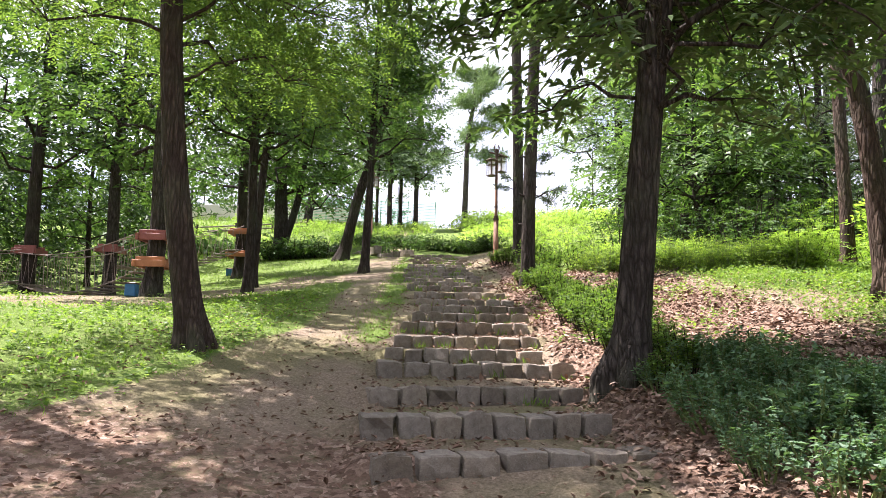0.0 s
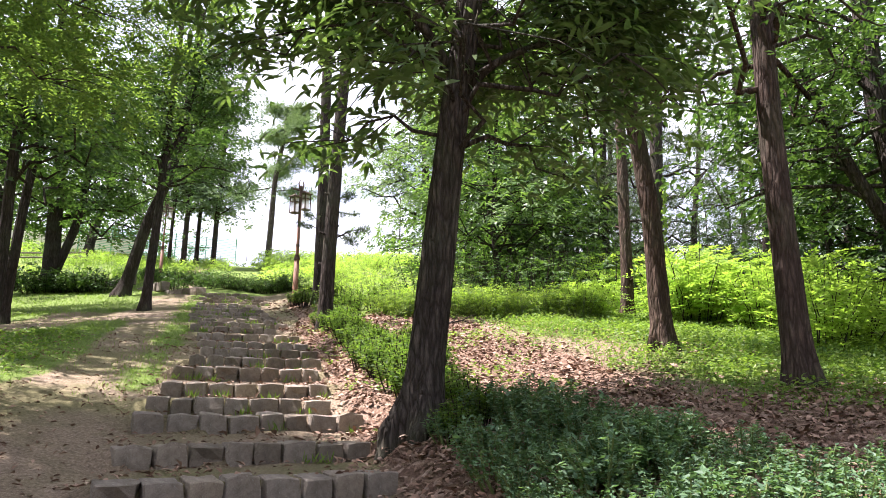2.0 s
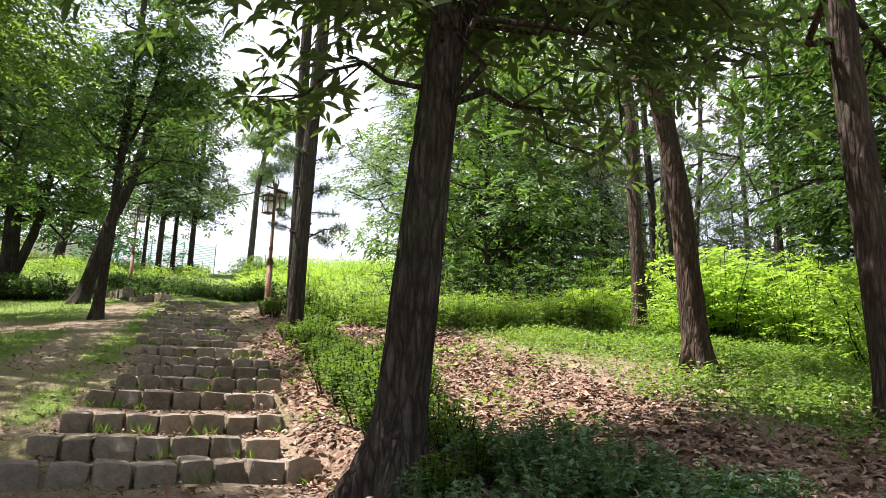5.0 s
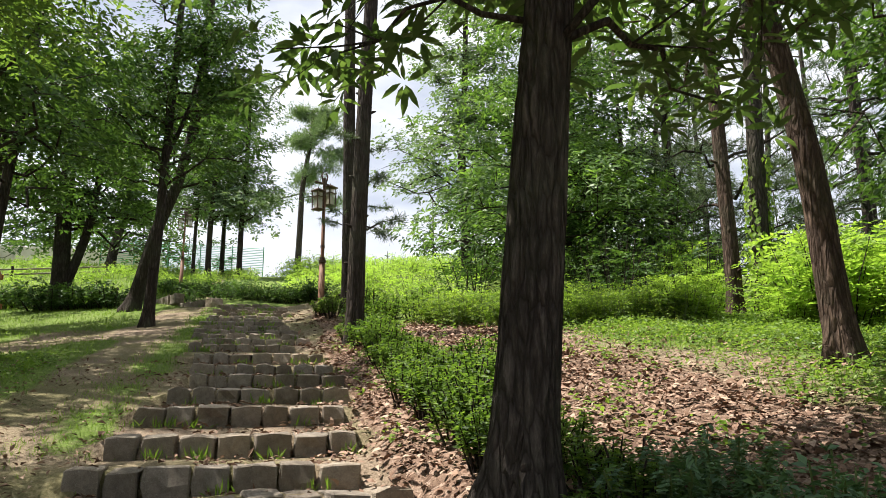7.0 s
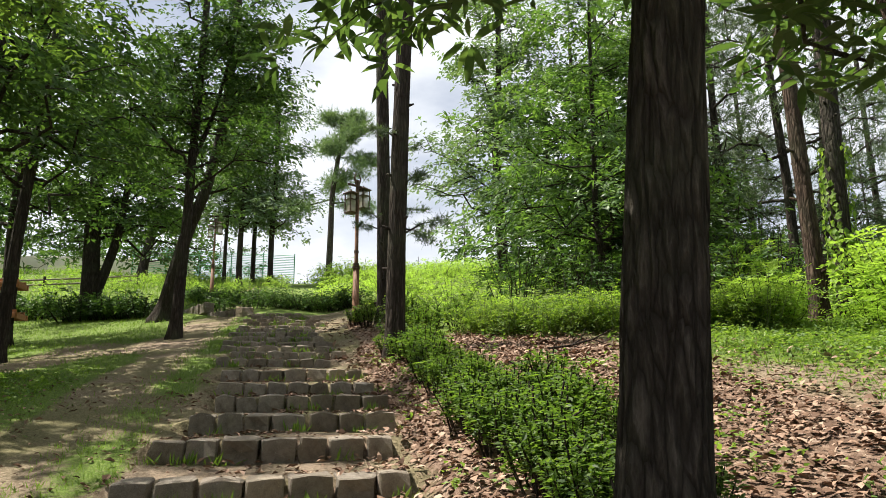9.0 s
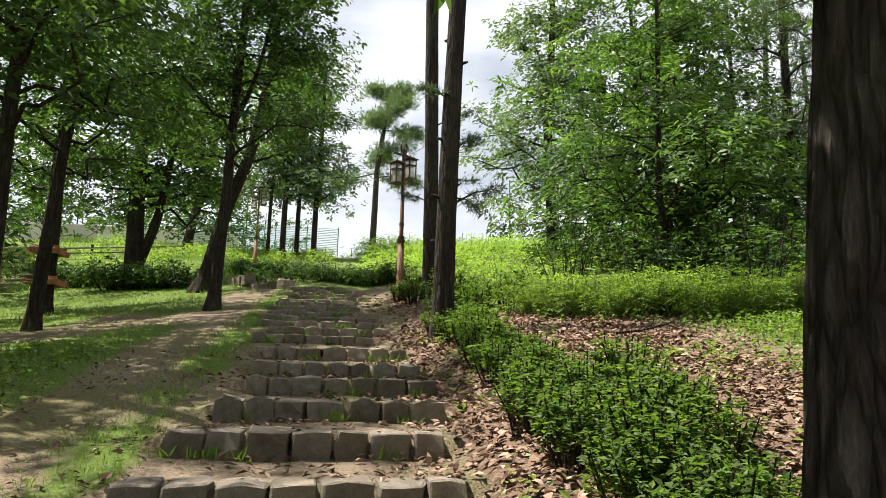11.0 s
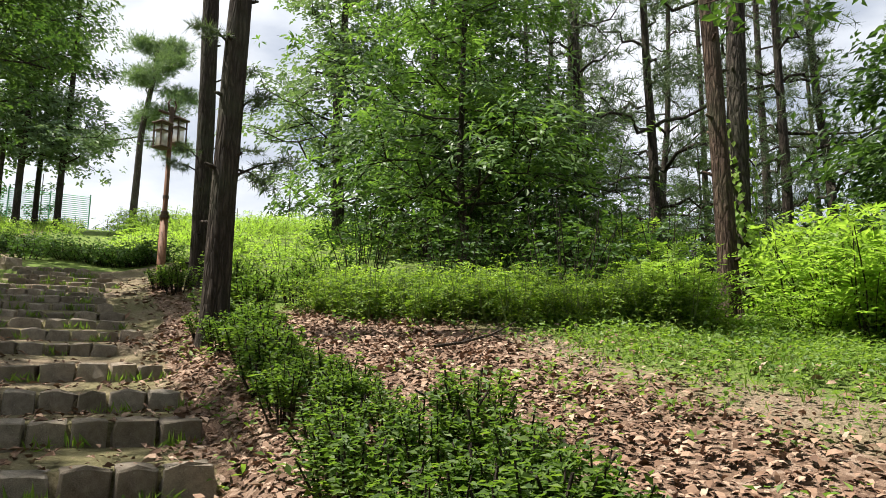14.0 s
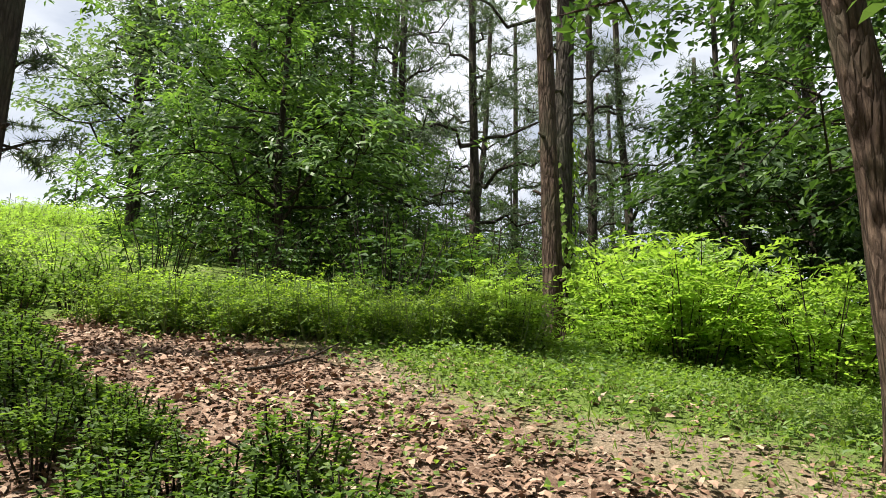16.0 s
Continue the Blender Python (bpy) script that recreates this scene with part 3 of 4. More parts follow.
def shrub(name, label, x, y, r, h, leaf, seed, n=420, size=0.05, kind="plain", group="", stems=9, category="shrub", stem=BARK_DARK, stubs=0):
    """A bush: bare stems fanning from the foot, with leaves on their upper parts."""
    rng = np.random.default_rng(seed)
    top = holder(name, x, y, label, category, group)
    sh = Shell()
    P, D = [], []
    for k in range(stems):
        a, q = k * 2.4 + rng.random(), math.sqrt((k + 0.5) / stems)
        foot = Vector((math.cos(a) * q * r * 0.45, math.sin(a) * q * r * 0.45, -0.04))
        tip = Vector((math.cos(a) * q * r, math.sin(a) * q * r, h * (1.0 - 0.3 * q * q) * (0.8 + 0.35 * rng.random())))
        mid = (foot + tip) / 2 + Vector((rng.normal(), rng.normal(), 0)) * 0.05 * h
        sh.tube([foot, mid, tip, tip + (tip - mid) * 0.12], [0.011, 0.008, 0.005, 0.003], 4, cap=False)
        if stubs and k % stubs == 0:
            stub = tip + Vector((rng.normal() * 0.03, rng.normal() * 0.03, h * rng.uniform(0.05, 0.22)))
            sh.tube([tip, stub], [0.008, 0.007], 5)
        for u in np.linspace(0.25, 1.0, 7):
            P.append(tuple(mid.lerp(tip, u * 2 - 1) if u > 0.5 else foot.lerp(mid, u * 2)))
            D.append(tuple((tip - foot).normalized()))
    sh.part("stems", stem, top)
    P, D = np.array(P), np.array(D)
    per = max(1, n // len(P))
    if kind == "whorl":
        keep = np.arange(len(P)) % 7 > 1
        P, D = P[keep], D[keep]
        idx = np.repeat(np.arange(len(P)), per)
        d = rng.normal(size=(len(idx), 3)) * np.array((1, 1, 0.22)) + np.array((0, 0, 0.12))
        s = size * rng.uniform(0.65, 1.3, len(idx))
        N = rng.normal(scale=0.3, size=d.shape) + np.array((0, 0, 1.0))
        v, f = leaves(P[idx] + rng.normal(scale=0.018, size=d.shape), d, N, s, s * 0.55, 0.15)
    elif kind == "feather":
        idx = np.repeat(np.arange(len(P)), per)
        d = rng.normal(size=(len(idx), 3)) * np.array((1, 1, 0.3)) + np.array((0, 0, 0.25))
        v, f = sprays(rng, P[idx] + rng.normal(scale=r * 0.12, size=d.shape), d, size * 3.6 * (0.7 + 0.6 * rng.random(len(idx))), 5, size, size * 0.42)
    else:
        v, f = crown_mesh(rng, P, D, per, r * 0.2, kind, size)
    mesh_part("foliage", v, f, leaf, top, kind="stuff")
    return top


def copies(first, places, rng, lo=0.85, hi=1.15):
    """Copies of a thing at (x, y) places, turned and scaled a little."""
    for x, y in places:
        m = pose(x, y, ground_z(x, y), 0, 0, rng.uniform(0, 360))
        ob = copy_thing(first, m)
        s = rng.uniform(lo, hi)
        ob.scale = (s, s, s * rng.uniform(0.9, 1.1))


# ---- trees beside the stair ----
tree("chestnut_tree", "tall chestnut tree with furrowed grey brown bark beside the stair", 1.72, 7.62,
     [(0, 0, 0), (0.06, 0, 0.6), (0.16, 0, 1.75), (0.26, -0.03, 2.9), (0.38, -0.1, 4.1), (0.5, -0.2, 5.6), (0.6, -0.2, 7.5)],
     0.222, 0.11, BARK_GREY, LEAF_CHESTNUT, 11, limbs=40, start=0.44, reach=2.5, rise=0.36, droop=0.42, per=14, spread=0.22, kind="lance", size=0.21,
     sides=96, ridge=0.07, flare=0.55, steps=16, subs=4, thick=0.75, clear=2.75, far_y=1.5, furrow=0.07, bare=(0.75, 5.0), group="trees beside the stair",
     forks=[([(0.3, 0, 3.55), (-0.2, -0.1, 4.15), (-0.9, -0.25, 4.4), (-1.9, -0.4, 4.3)], 0.06, 0.02), ([(0.33, 0, 3.3), (0.7, -0.1, 3.75), (1.4, -0.2, 4.1), (2.1, -0.3, 4.2)], 0.05, 0.02)])
tree("feathery_tree", "tall red-barked tree with fine feathery leaves on the lawn", -2.93, 8.58,
     [(0, 0, 0), (-0.1, -0.02, 0.6), (-0.25, -0.08, 1.6), (-0.36, -0.12, 2.6), (-0.46, -0.16, 4.0), (-0.5, -0.2, 6.0), (-0.5, -0.2, 8.5)],
     0.185, 0.1, BARK_RED, LEAF_FEATHER, 12, limbs=40, start=0.44, reach=3.2, rise=0.2, droop=0.3, per=14, spread=0.34, kind="feather", size=0.26, thick=0.6, clear=3.0,
     sides=40, ridge=0.07, flare=0.5, steps=12, subs=4, group="trees beside the stair")
tree("pine_tree", "tall straight pine with dark plated bark beside the stair", 1.83, 15.75,
     [(0, 0, 0), (0.02, 0, 1.5), (0.06, 0, 3.0), (0.12, 0, 4.8), (0.2, 0, 7.0), (0.2, 0, 12.0)], 0.17, 0.11, BARK_DARK, LEAF_PINE, 13,
     limbs=7, start=0.86, reach=1.6, rise=0.2, per=12, spread=0.2, kind="needle", size=0.16, sides=28, ridge=0.06, flare=0.3, steps=10, group="trees beside the stair",
     twigs=[((0.1, 0, 1.9), (0.75, -0.1, 2.15)), ((0.1, 0, 2.0), (0.55, 0.2, 1.9)), ((0.12, 0, 2.7), (0.38, -0.1, 2.85)), ((0.0, 0, 3.5), (-0.35, -0.1, 3.6))])
tree("pine_tree", "slender pine with dark plated bark beside the stair", 2.3, 21.1,
     [(0, 0, 0), (-0.02, 0, 2.0), (-0.05, 0, 4.0), (-0.1, 0, 6.6), (-0.12, 0, 9.0), (-0.1, 0, 12.0)], 0.18, 0.13, BARK_DARK, LEAF_PINE, 14,
     limbs=7, start=0.86, reach=1.6, rise=0.2, per=12, spread=0.2, kind="needle", size=0.16, sides=24, ridge=0.06, flare=0.3, steps=8, group="trees beside the stair",
     twigs=[((-0.05, 0, 2.1), (-0.65, -0.2, 2.2)), ((-0.05, 0, 2.3), (-0.5, -0.3, 2.5)), ((0.05, 0, 3.9), (0.8, -0.2, 4.2)), ((0.05, 0, 2.6), (0.9, -0.2, 2.6))])
tree("oak_tree", "leaning oak with plated brown bark at the clearing", 5.69, 9.59,
     [(0, 0, 0), (-0.03, 0.03, 0.9), (-0.08, 0.07, 2.0), (-0.25, 0.17, 3.4), (-0.47, 0.27, 4.5), (-0.75, 0.3, 6.5)], 0.165, 0.1, BARK_PINE, LEAF_OAK, 15,
     limbs=18, start=0.62, reach=2.4, rise=0.25, clear=3.4, per=14, spread=0.26, kind="plain", size=0.13, sides=36, ridge=0.09, steps=12, group="trees round the clearing")
tree("oak_tree", "straight oak with red brown bark at the clearing", 5.65, 7.1,
     [(0, 0, 0), (-0.04, 0.03, 1.0), (-0.08, 0.06, 2.6), (-0.1, 0.06, 4.1), (-0.1, 0.05, 6.5)], 0.165, 0.11, BARK_RED, LEAF_OAK, 16,
     limbs=18, start=0.62, reach=2.8, rise=0.2, droop=0.25, clear=3.2, per=14, spread=0.28, kind="plain", size=0.13, sides=30, ridge=0.08, steps=10, group="trees round the clearing")
tree("pine_tree", "pine with flaking brown bark at the edge of the shrubs", 7.9, 14.1,
     [(0, 0, 0), (0.0, 0, 1.2), (0.0, 0.03, 2.5), (0.02, 0.1, 4.2), (-0.1, 0.1, 6.5), (-0.1, 0.1, 9.0)], 0.14, 0.1, BARK_PINE, LEAF_PINE, 17,
     limbs=7, start=0.78, reach=1.7, rise=0.2, per=10, spread=0.2, kind="needle", size=0.17, sides=26, ridge=0.1, steps=9, group="trees round the clearing")
tree("pine_tree", "pine with ivy climbing its grey trunk", 9.2, 15.0,
     [(0, 0, 0), (0.02, 0, 1.5), (0.12, 0, 3.4), (0.25, 0, 6.0), (0.3, 0, 9.5)], 0.19, 0.13, BARK_GREY, LEAF_PINE, 18,
     limbs=9, start=0.72, reach=2.2, rise=0.15, per=10, spread=0.22, kind="needle", size=0.18, sides=24, ridge=0.06, steps=9, group="trees round the clearing", ivy=True)
tree("chestnut_tree", "broad young chestnut tree with a dense low crown behind the shrubs", 7.4, 20.2,
     [(0, 0, 0), (-0.1, 0, 1.0), (-0.2, 0, 2.2), (-0.15, 0, 4.0), (-0.1, 0, 6.5), (0, 0, 9.0)], 0.13, 0.03, BARK_DARK, LEAF_YOUNG, 19,
     limbs=58, start=0.13, reach=4.05, rise=0.14, droop=0.22, per=21, spread=0.26, clear=1.2, kind="lance", size=0.19, sides=16, subs=5, group="trees round the clearing")
tree("oak_tree", "large oak with a spreading dark crown beside the shrubs", 10.0, 9.2,
     [(0, 0, 0), (-0.05, 0, 1.2), (-0.25, 0, 2.6), (-0.5, 0, 4.2), (-0.6, 0, 6.5), (-0.6, 0, 9.0)], 0.26, 0.13, BARK_GREY, LEAF_OAK, 27,
     limbs=34, start=0.3, reach=3.4, rise=0.2, droop=0.25, per=15, spread=0.32, size=0.15, clear=2.2, sides=40, ridge=0.08, steps=9, furrow=0.06, group="trees round the clearing",
     forks=[([(-0.1, 0, 1.5), (-0.9, 0.2, 2.8), (-1.5, 0.4, 4.5)], 0.13, 0.05)])
tree("willow_like_tree", "tall grey green tree with fine drooping leaves behind the young chestnut", 8.7, 33.0,
     [(0, 0, 0), (-0.1, 0, 3), (-0.2, 0, 6), (0, 0, 9), (0.1, 0, 14)], 0.3, 0.1, BARK_GREY, LEAF_WILLOW, 28,
     limbs=44, start=0.2, reach=4.2, rise=0.25, droop=0.3, per=25, spread=0.45, size=0.22, clear=2.4, sides=12, subs=4, group="trees round the clearing")
# ---- trees on the lawn side ----
tree("oak_tree", "slender dark oak on the bare earth by the path", -2.2, 21.2,
     [(0, 0, 0), (0.03, 0, 1.2), (0.08, 0, 2.6), (0.1, 0, 4.2), (0.16, 0, 6.2), (0.2, 0, 10.0)], 0.15, 0.07, BARK_DARK, LEAF_OAK, 21,
     limbs=30, start=0.36, reach=3.2, rise=0.25, per=30, spread=0.3, size=0.13, clear=3.4, sides=20, group="trees on the lawn side", forks=[([(0.1, 0, 4.0), (0.5, 0.1, 5.3), (0.9, 0.2, 7.5)], 0.06, 0.03)])
tree("oak_tree", "dark oak leaning in a curve over the lawn", -3.6, 27.2,
     [(0, 0, 0), (0.2, 0, 1.0), (0.55, 0, 2.6), (1.1, 0, 4.4), (1.5, 0, 7.0), (1.7, 0, 11.0)], 0.27, 0.12, BARK_DARK, LEAF_OAK, 22,
     limbs=28, start=0.42, reach=3.8, rise=0.25, per=30, spread=0.38, size=0.16, clear=3.9, sides=18, group="trees on the lawn side")
tree("oak_tree", "dark two-stemmed oak on the lawn", -7.2, 33.0,
     [(0, 0, 0), (0, 0, 1.5), (-0.1, 0, 3.6), (-0.1, 0, 6.0), (0, 0, 9.5)], 0.42, 0.2, BARK_DARK, LEAF_OAK, 23,
     limbs=28, start=0.42, reach=4.4, rise=0.2, droop=0.2, per=40, spread=0.42, size=0.19, clear=2.4, sides=18, group="trees on the lawn side",
     forks=[([(0.15, 0, 0.6), (0.75, 0, 2.8), (1.0, 0, 5.0), (1.3, 0, 8.0)], 0.2, 0.08)])
tree("oak_tree", "slender dark oak at the edge of the lawn", -5.1, 19.8,
     [(0, 0, 0), (0.05, 0, 1.4), (0.15, 0, 3.4), (0.35, 0, 6.0), (0.4, 0, 12.0)], 0.15, 0.08, BARK_DARK, LEAF_OAK, 24,
     limbs=30, start=0.34, reach=3.5, rise=0.25, per=30, spread=0.34, size=0.14, clear=3.0, sides=18, group="trees on the lawn side")
# Trunk stands out of view; this oak is added to shade the left foreground.
tree("oak_tree", "stout oak added out of view to shade the lower lawn", -5.0, 6.6, [(0, 0, 0), (0, 0, 2.0), (0.1, 0, 4.5), (0.1, 0, 9.5)], 0.2, 0.1, BARK_GREY, LEAF_OAK, 47,
     limbs=26, start=0.42, reach=3.0, rise=0.25, per=15, spread=0.33, size=0.16, sides=18, clear=4.0, group="trees on the lawn side")
for x, y, r, h, seed, lab in [(-4.3, 16.2, 0.13, 12, 31, "dark slender tree beside the rope course"), (-5.75, 14.6, 0.2, 12, 32, "stout grey tree carrying a rope course platform"),
                              (-10.3, 18.3, 0.2, 11, 33, "dark tree with a red rope course platform"), (-8.7, 19.2, 0.19, 9, 34, "grey tree carrying a rope course platform"),
                              (-6.6, 24.0, 0.22, 9, 35, "dark tree with orange planks at its foot")]:
    tree("oak_tree", lab, x, y, [(0, 0, 0), (0.02, 0, 1.5), (-0.03, 0, 3.5), (0.05, 0, 6.0), (0.05, 0, h)], r, r * 0.6, BARK_GREY if seed in (32, 34) else BARK_DARK, LEAF_OAK, seed,
         limbs=30, start=0.3, reach=3.7, rise=0.2, droop=0.2, per=26, spread=0.36, size=0.17, clear=2.8, sides=18, group="trees of the rope course")
for x, y, r, h, seed in [(-3.0, 46.0, 0.2, 12, 41), (-2.4, 48.5, 0.17, 12, 42), (-1.3, 46.5, 0.2, 12, 43), (-3.9, 47.0, 0.13, 12, 44)]:
    tree("birch_like_tree", "slender dark tree behind the low hedge", x, y, [(0, 0, 0), (0, 0, 3), (0.1, 0, 6), (0.1, 0, h)], r, r * 0.6, BARK_DARK, LEAF_WILLOW, seed,
         limbs=24, start=0.34, reach=3.6, rise=0.15, droop=0.3, per=25, spread=0.5, size=0.24, clear=3.2, sides=10, group="slender trees behind the hedge", category="tree")
tree("pine_tree", "lone tall pine with a thin crown on the ridge", 2.6, 62.0, [(0, 0, 0), (0.1, 0, 4), (0.2, 0, 8), (0.7, 0, 12), (0.9, 0, 15)], 0.34, 0.15, BARK_GREY, LEAF_WILLOW, 45,
     limbs=11, start=0.55, reach=3.6, rise=0.15, per=30, spread=0.42, kind="needle", size=0.45, sides=12, group="trees on the ridge")
tree("garden_tree", "leaning tree on the upper lawn", -9.0, 50.0, [(0, 0, 0), (0.3, 0, 2), (0.9, 0, 5), (1.2, 0, 9)], 0.35, 0.2, BARK_GREY, LEAF_OAK, 46,
     limbs=18, start=0.35, reach=4.0, rise=0.2, per=9, spread=0.6, size=0.34, sides=12, group="trees on the ridge")

# ---- woods behind ----
rngw = np.random.default_rng(77)
pines = [tree("pine_tree", "dark pine of the wood with a thin tangled crown", x, y, [(0, 0, 0), (0.1, 0, 3), (l, 0, 6), (l * 1.6, 0, 11)], 0.19, 0.08, BARK_DARK, LEAF_PINE, s,
              limbs=18, start=0.34, reach=3.0, rise=0.12, per=5, spread=0.22, kind="needle", size=0.28, sides=10, subs=3, limb_sides=5, thick=1.3, group="pines of the wood", flare=0.2)
         for x, y, l, s in ((16.6, 19.9, 0.1, 51), (18.8, 20.2, -0.2, 52), (19.0, 26.9, 0.5, 53))]
for k, (x, y) in enumerate([(13, 24), (15.2, 27.5), (11.2, 28), (21.5, 24.5), (23.5, 29), (17, 32), (13.5, 34), (26, 22), (22, 35), (28, 27), (12.4, 20.2), (25.5, 17), (30, 20)]):
    copies(pines[k % 3], [(x, y)], rngw, 0.9, 1.2)
woods = [tree("forest_tree", "leafy tree of the dark wood", x, y, [(0, 0, 0), (0.1, 0, 2), (0.2, 0, 4), (0.1, 0, 9)], 0.16, 0.05, BARK_DARK, LEAF_FAR, s,
              limbs=20, start=st, reach=3.4, rise=0.1, droop=0.12, per=25, spread=0.42, size=0.22, sides=8, subs=2, limb_sides=3, steps=3, knots=4, group="trees of the wood", flare=0.2)
         for x, y, s, st in ((13.5, 13.0, 61, 0.16), (11.5, 24.5, 62, 0.28), (-13, 30, 63, 0.34))]
RIGHT_WOOD = [(14.2, 13.6), (15.4, 15.4), (16, 11), (14.8, 8.5), (17.5, 14.5), (20, 12), (22, 17), (18, 7), (15.5, 4.5), (21, 3), (24, 9), (9.8, 24.5), (12.2, 26.5), (11, 29), (10.5, 26.5), (13, 30), (9.5, 31), (16, 37), (20, 40), (12.5, 38)]
# Unseen trees around the start, added to keep sky light off faces towards the camera.
SHADE_BEHIND = [(-7.5, -8), (-3, -11), (3, -9.5), (8, -7.5), (12, -3), (-12, -5), (-13.5, 0), (0, -15), (6, -14), (-7.5, -14), (10.5, 4.5), (-15, -9),
          (-18.5, -5), (-11, -11), (-4.5, -17), (4.5, -18), (11, -12), (16, -7), (17.5, -2), (10, -18), (-12.5, -18), (0.5, -21), (18.5, -13), (21, -6)]
LEFT_WOOD = [(-12, 24), (-15, 22), (-17, 27), (-14, 35), (-18, 33), (-20, 22), (-21, 28), (-16, 41), (-22, 38), (-20, 45), (-18, 16), (-15, 12),
             (-14, 17.5), (-24, 18), (-19, 54)]
far_tree = tree("far_tree", "leafy green tree of the far wood and unseen shading wood", -28, 74.0, [(0, 0, 0), (0.1, 0, 2), (0.2, 0, 4), (0.1, 0, 9)], 0.16, 0.05, BARK_DARK, LEAF_FAR, 64,
                limbs=18, start=0.2, reach=3.6, rise=0.1, per=5, spread=0.5, size=0.5, sides=6, subs=2, limb_sides=3, steps=2, knots=4, group="trees of the far wood", flare=0.2)
for k, (x, y) in enumerate(RIGHT_WOOD + LEFT_WOOD + SHADE_BEHIND):
    kind = far_tree if y < 2.5 or math.hypot(x, y) > 36 else woods[k % 3] if x > 0 else woods[1 + k % 2]
    copies(kind, [(x + rngw.normal() * 0.5, y + rngw.normal() * 0.5)], rngw, *((1.25, 1.7) if y < 3 else (0.85, 1.2)))

# ---- shrubs ----
rngs = np.random.default_rng(5)
hedge = [shrub("hedge_shrub", "leafy green hedge shrub with thin dark stems beside the stair", 2.0 + 0.12 * k, 9.2 + 0.4 * k, 0.3, 0.42, LEAF_HEDGE, 70 + k, n=1500, size=0.054, stems=18, group="shrubs of the stair hedge", kind="whorl", stubs=6) for k in range(4)]
spots = []
for y in np.arange(7.2, 16.4, 0.42):
    for x in ((1.96, 2.28, 2.6) if 9.3 < y < 11.6 else (1.94, 2.22)):
        px, py = x + rngs.normal() * 0.08, y + rngs.normal() * 0.1
        if math.hypot(px - 1.75, py - 7.62) > 0.42:
            spots.append((px, py))
for k, s in enumerate(spots):
    copies(hedge[k % 4], [s], rngs, 0.7, 1.05)
for x, y in [(2.5, 17.2), (2.9, 18.4), (2.6, 19.2), (1.9, 20.6), (2.1, 17.3), (1.7, 21.6), (2.5, 22.3), (3.2, 17.6), (3.6, 18.6), (2.3, 23.4)]:
    copies(hedge[0], [(x, y)], rngs, 0.95, 1.3)
# the mat of creeping shrubs at the foot of the chestnut
creeper = [shrub("creeping_shrub", "low dull blue green shrub with small toothed leaves", 2.3 + 0.45 * k, 5.5 + 0.2 * k, 0.36, 0.34, LEAF_CREEPER, 75 + k, n=900, size=0.052, stems=16, stem=GREEN_STEM, group="creeping shrubs by the chestnut", kind="whorl") for k in range(3)]
for y in np.arange(4.5, 7.5, 0.36):
    for x in np.arange(1.95, np.interp(y, (4.5, 5.5, 7.5), (4.0, 3.8, 2.7)), 0.4):
        px, py = x + rngs.normal() * 0.1, y + rngs.normal() * 0.1
        if math.hypot(px - 1.75, py - 7.62) > 0.5:
            copies(creeper[int(rngs.integers(3))], [(px, py)], rngs, 0.7, 1.15)
# the row of bushes behind the clearing
back = [shrub("bush", "rounded green bush behind the leaf-strewn clearing", 3.6 + 0.6 * k, 16.6 - 0.5 * k, 0.45, 0.58, LEAF_BUSH, 80 + k, n=980, size=0.054, stems=16, stem=GREEN_STEM, group="bushes behind the clearing") for k in range(3)]
for k in range(30):
    u = k / 29
    x, y = 3.3 + 3.4 * u, 16.9 - 3.4 * u ** 0.7
    for d in (0.0, 0.55):
        copies(back[k % 3], [(x + d * 0.7 + rngs.normal() * 0.1, y + d + rngs.normal() * 0.16)], rngs, 0.7, 1.05)
# bright young shrubs
lime = [shrub("sumac_shrub", "bright yellow green shrub with feathered leaves", 8.6 + k, 12.8 + 0.3 * k, 0.85, 1.25, LEAF_LIME, 90 + k, n=260, size=0.105, kind="feather", stems=14, group="bright shrubs of the clearing") for k in range(3)]
for x, y in [(8.6, 13.6), (9.3, 13.6), (10.2, 12.6), (9.0, 11.4), (10.4, 11.2), (11.2, 12.4), (10.2, 14.6), (11.4, 10.2), (9.6, 10.2), (8.4, 9.6), (10.6, 9.0), (11.6, 14.0),
             (9.4, 17.6), (11.2, 16.2), (12.4, 11.4), (9.8, 8.2), (12.2, 8.8), (12.8, 13.2), (8.4, 12.6)]:
    copies(lime[int(rngs.integers(3))], [(x, y)], rngs, 0.75, 1.15)
dark = [shrub("undergrowth_bush", "dark green bush of the undergrowth", 9.0 + k, 18.6, 1.0, 1.4, LEAF_OAK, 95 + k, n=840, size=0.115, stems=16, group="undergrowth of the wood") for k in range(2)]
for x, y in [(6.6, 15.8), (7.6, 16.6), (8.6, 16.4), (5.6, 17.6), (6.6, 18.6), (8.2, 18.4), (5.2, 20.4), (9.5, 20.5), (8.4, 22), (11, 19), (12.4, 17.6), (13.6, 16), (14.2, 14.4), (14.4, 11.2), (13.8, 9.2), (13.4, 7.0), (12.2, 21.6), (14.6, 19.0), (16.2, 17), (17, 15.6),
             (10.2, 24), (13.8, 23), (16.2, 22.2), (18.6, 18.6), (20.4, 15.2), (15.8, 13.4), (20, 22.5), (22, 20), (17, 9.4), (15.6, 7), (24, 14)]:
    copies(dark[int(rngs.integers(2))], [(x, y)], rngs, 0.8, 1.3)
for x, y in [(22, 30), (26, 36), (30, 32), (24, 26), (28, 29), (33, 38), (20, 34), (17.5, 28.5), (21, 27), (31, 26), (36, 32), (25, 32), (14.5, 31)]:
    copies(woods[0], [(x, y)], rngs, 0.45, 0.62)
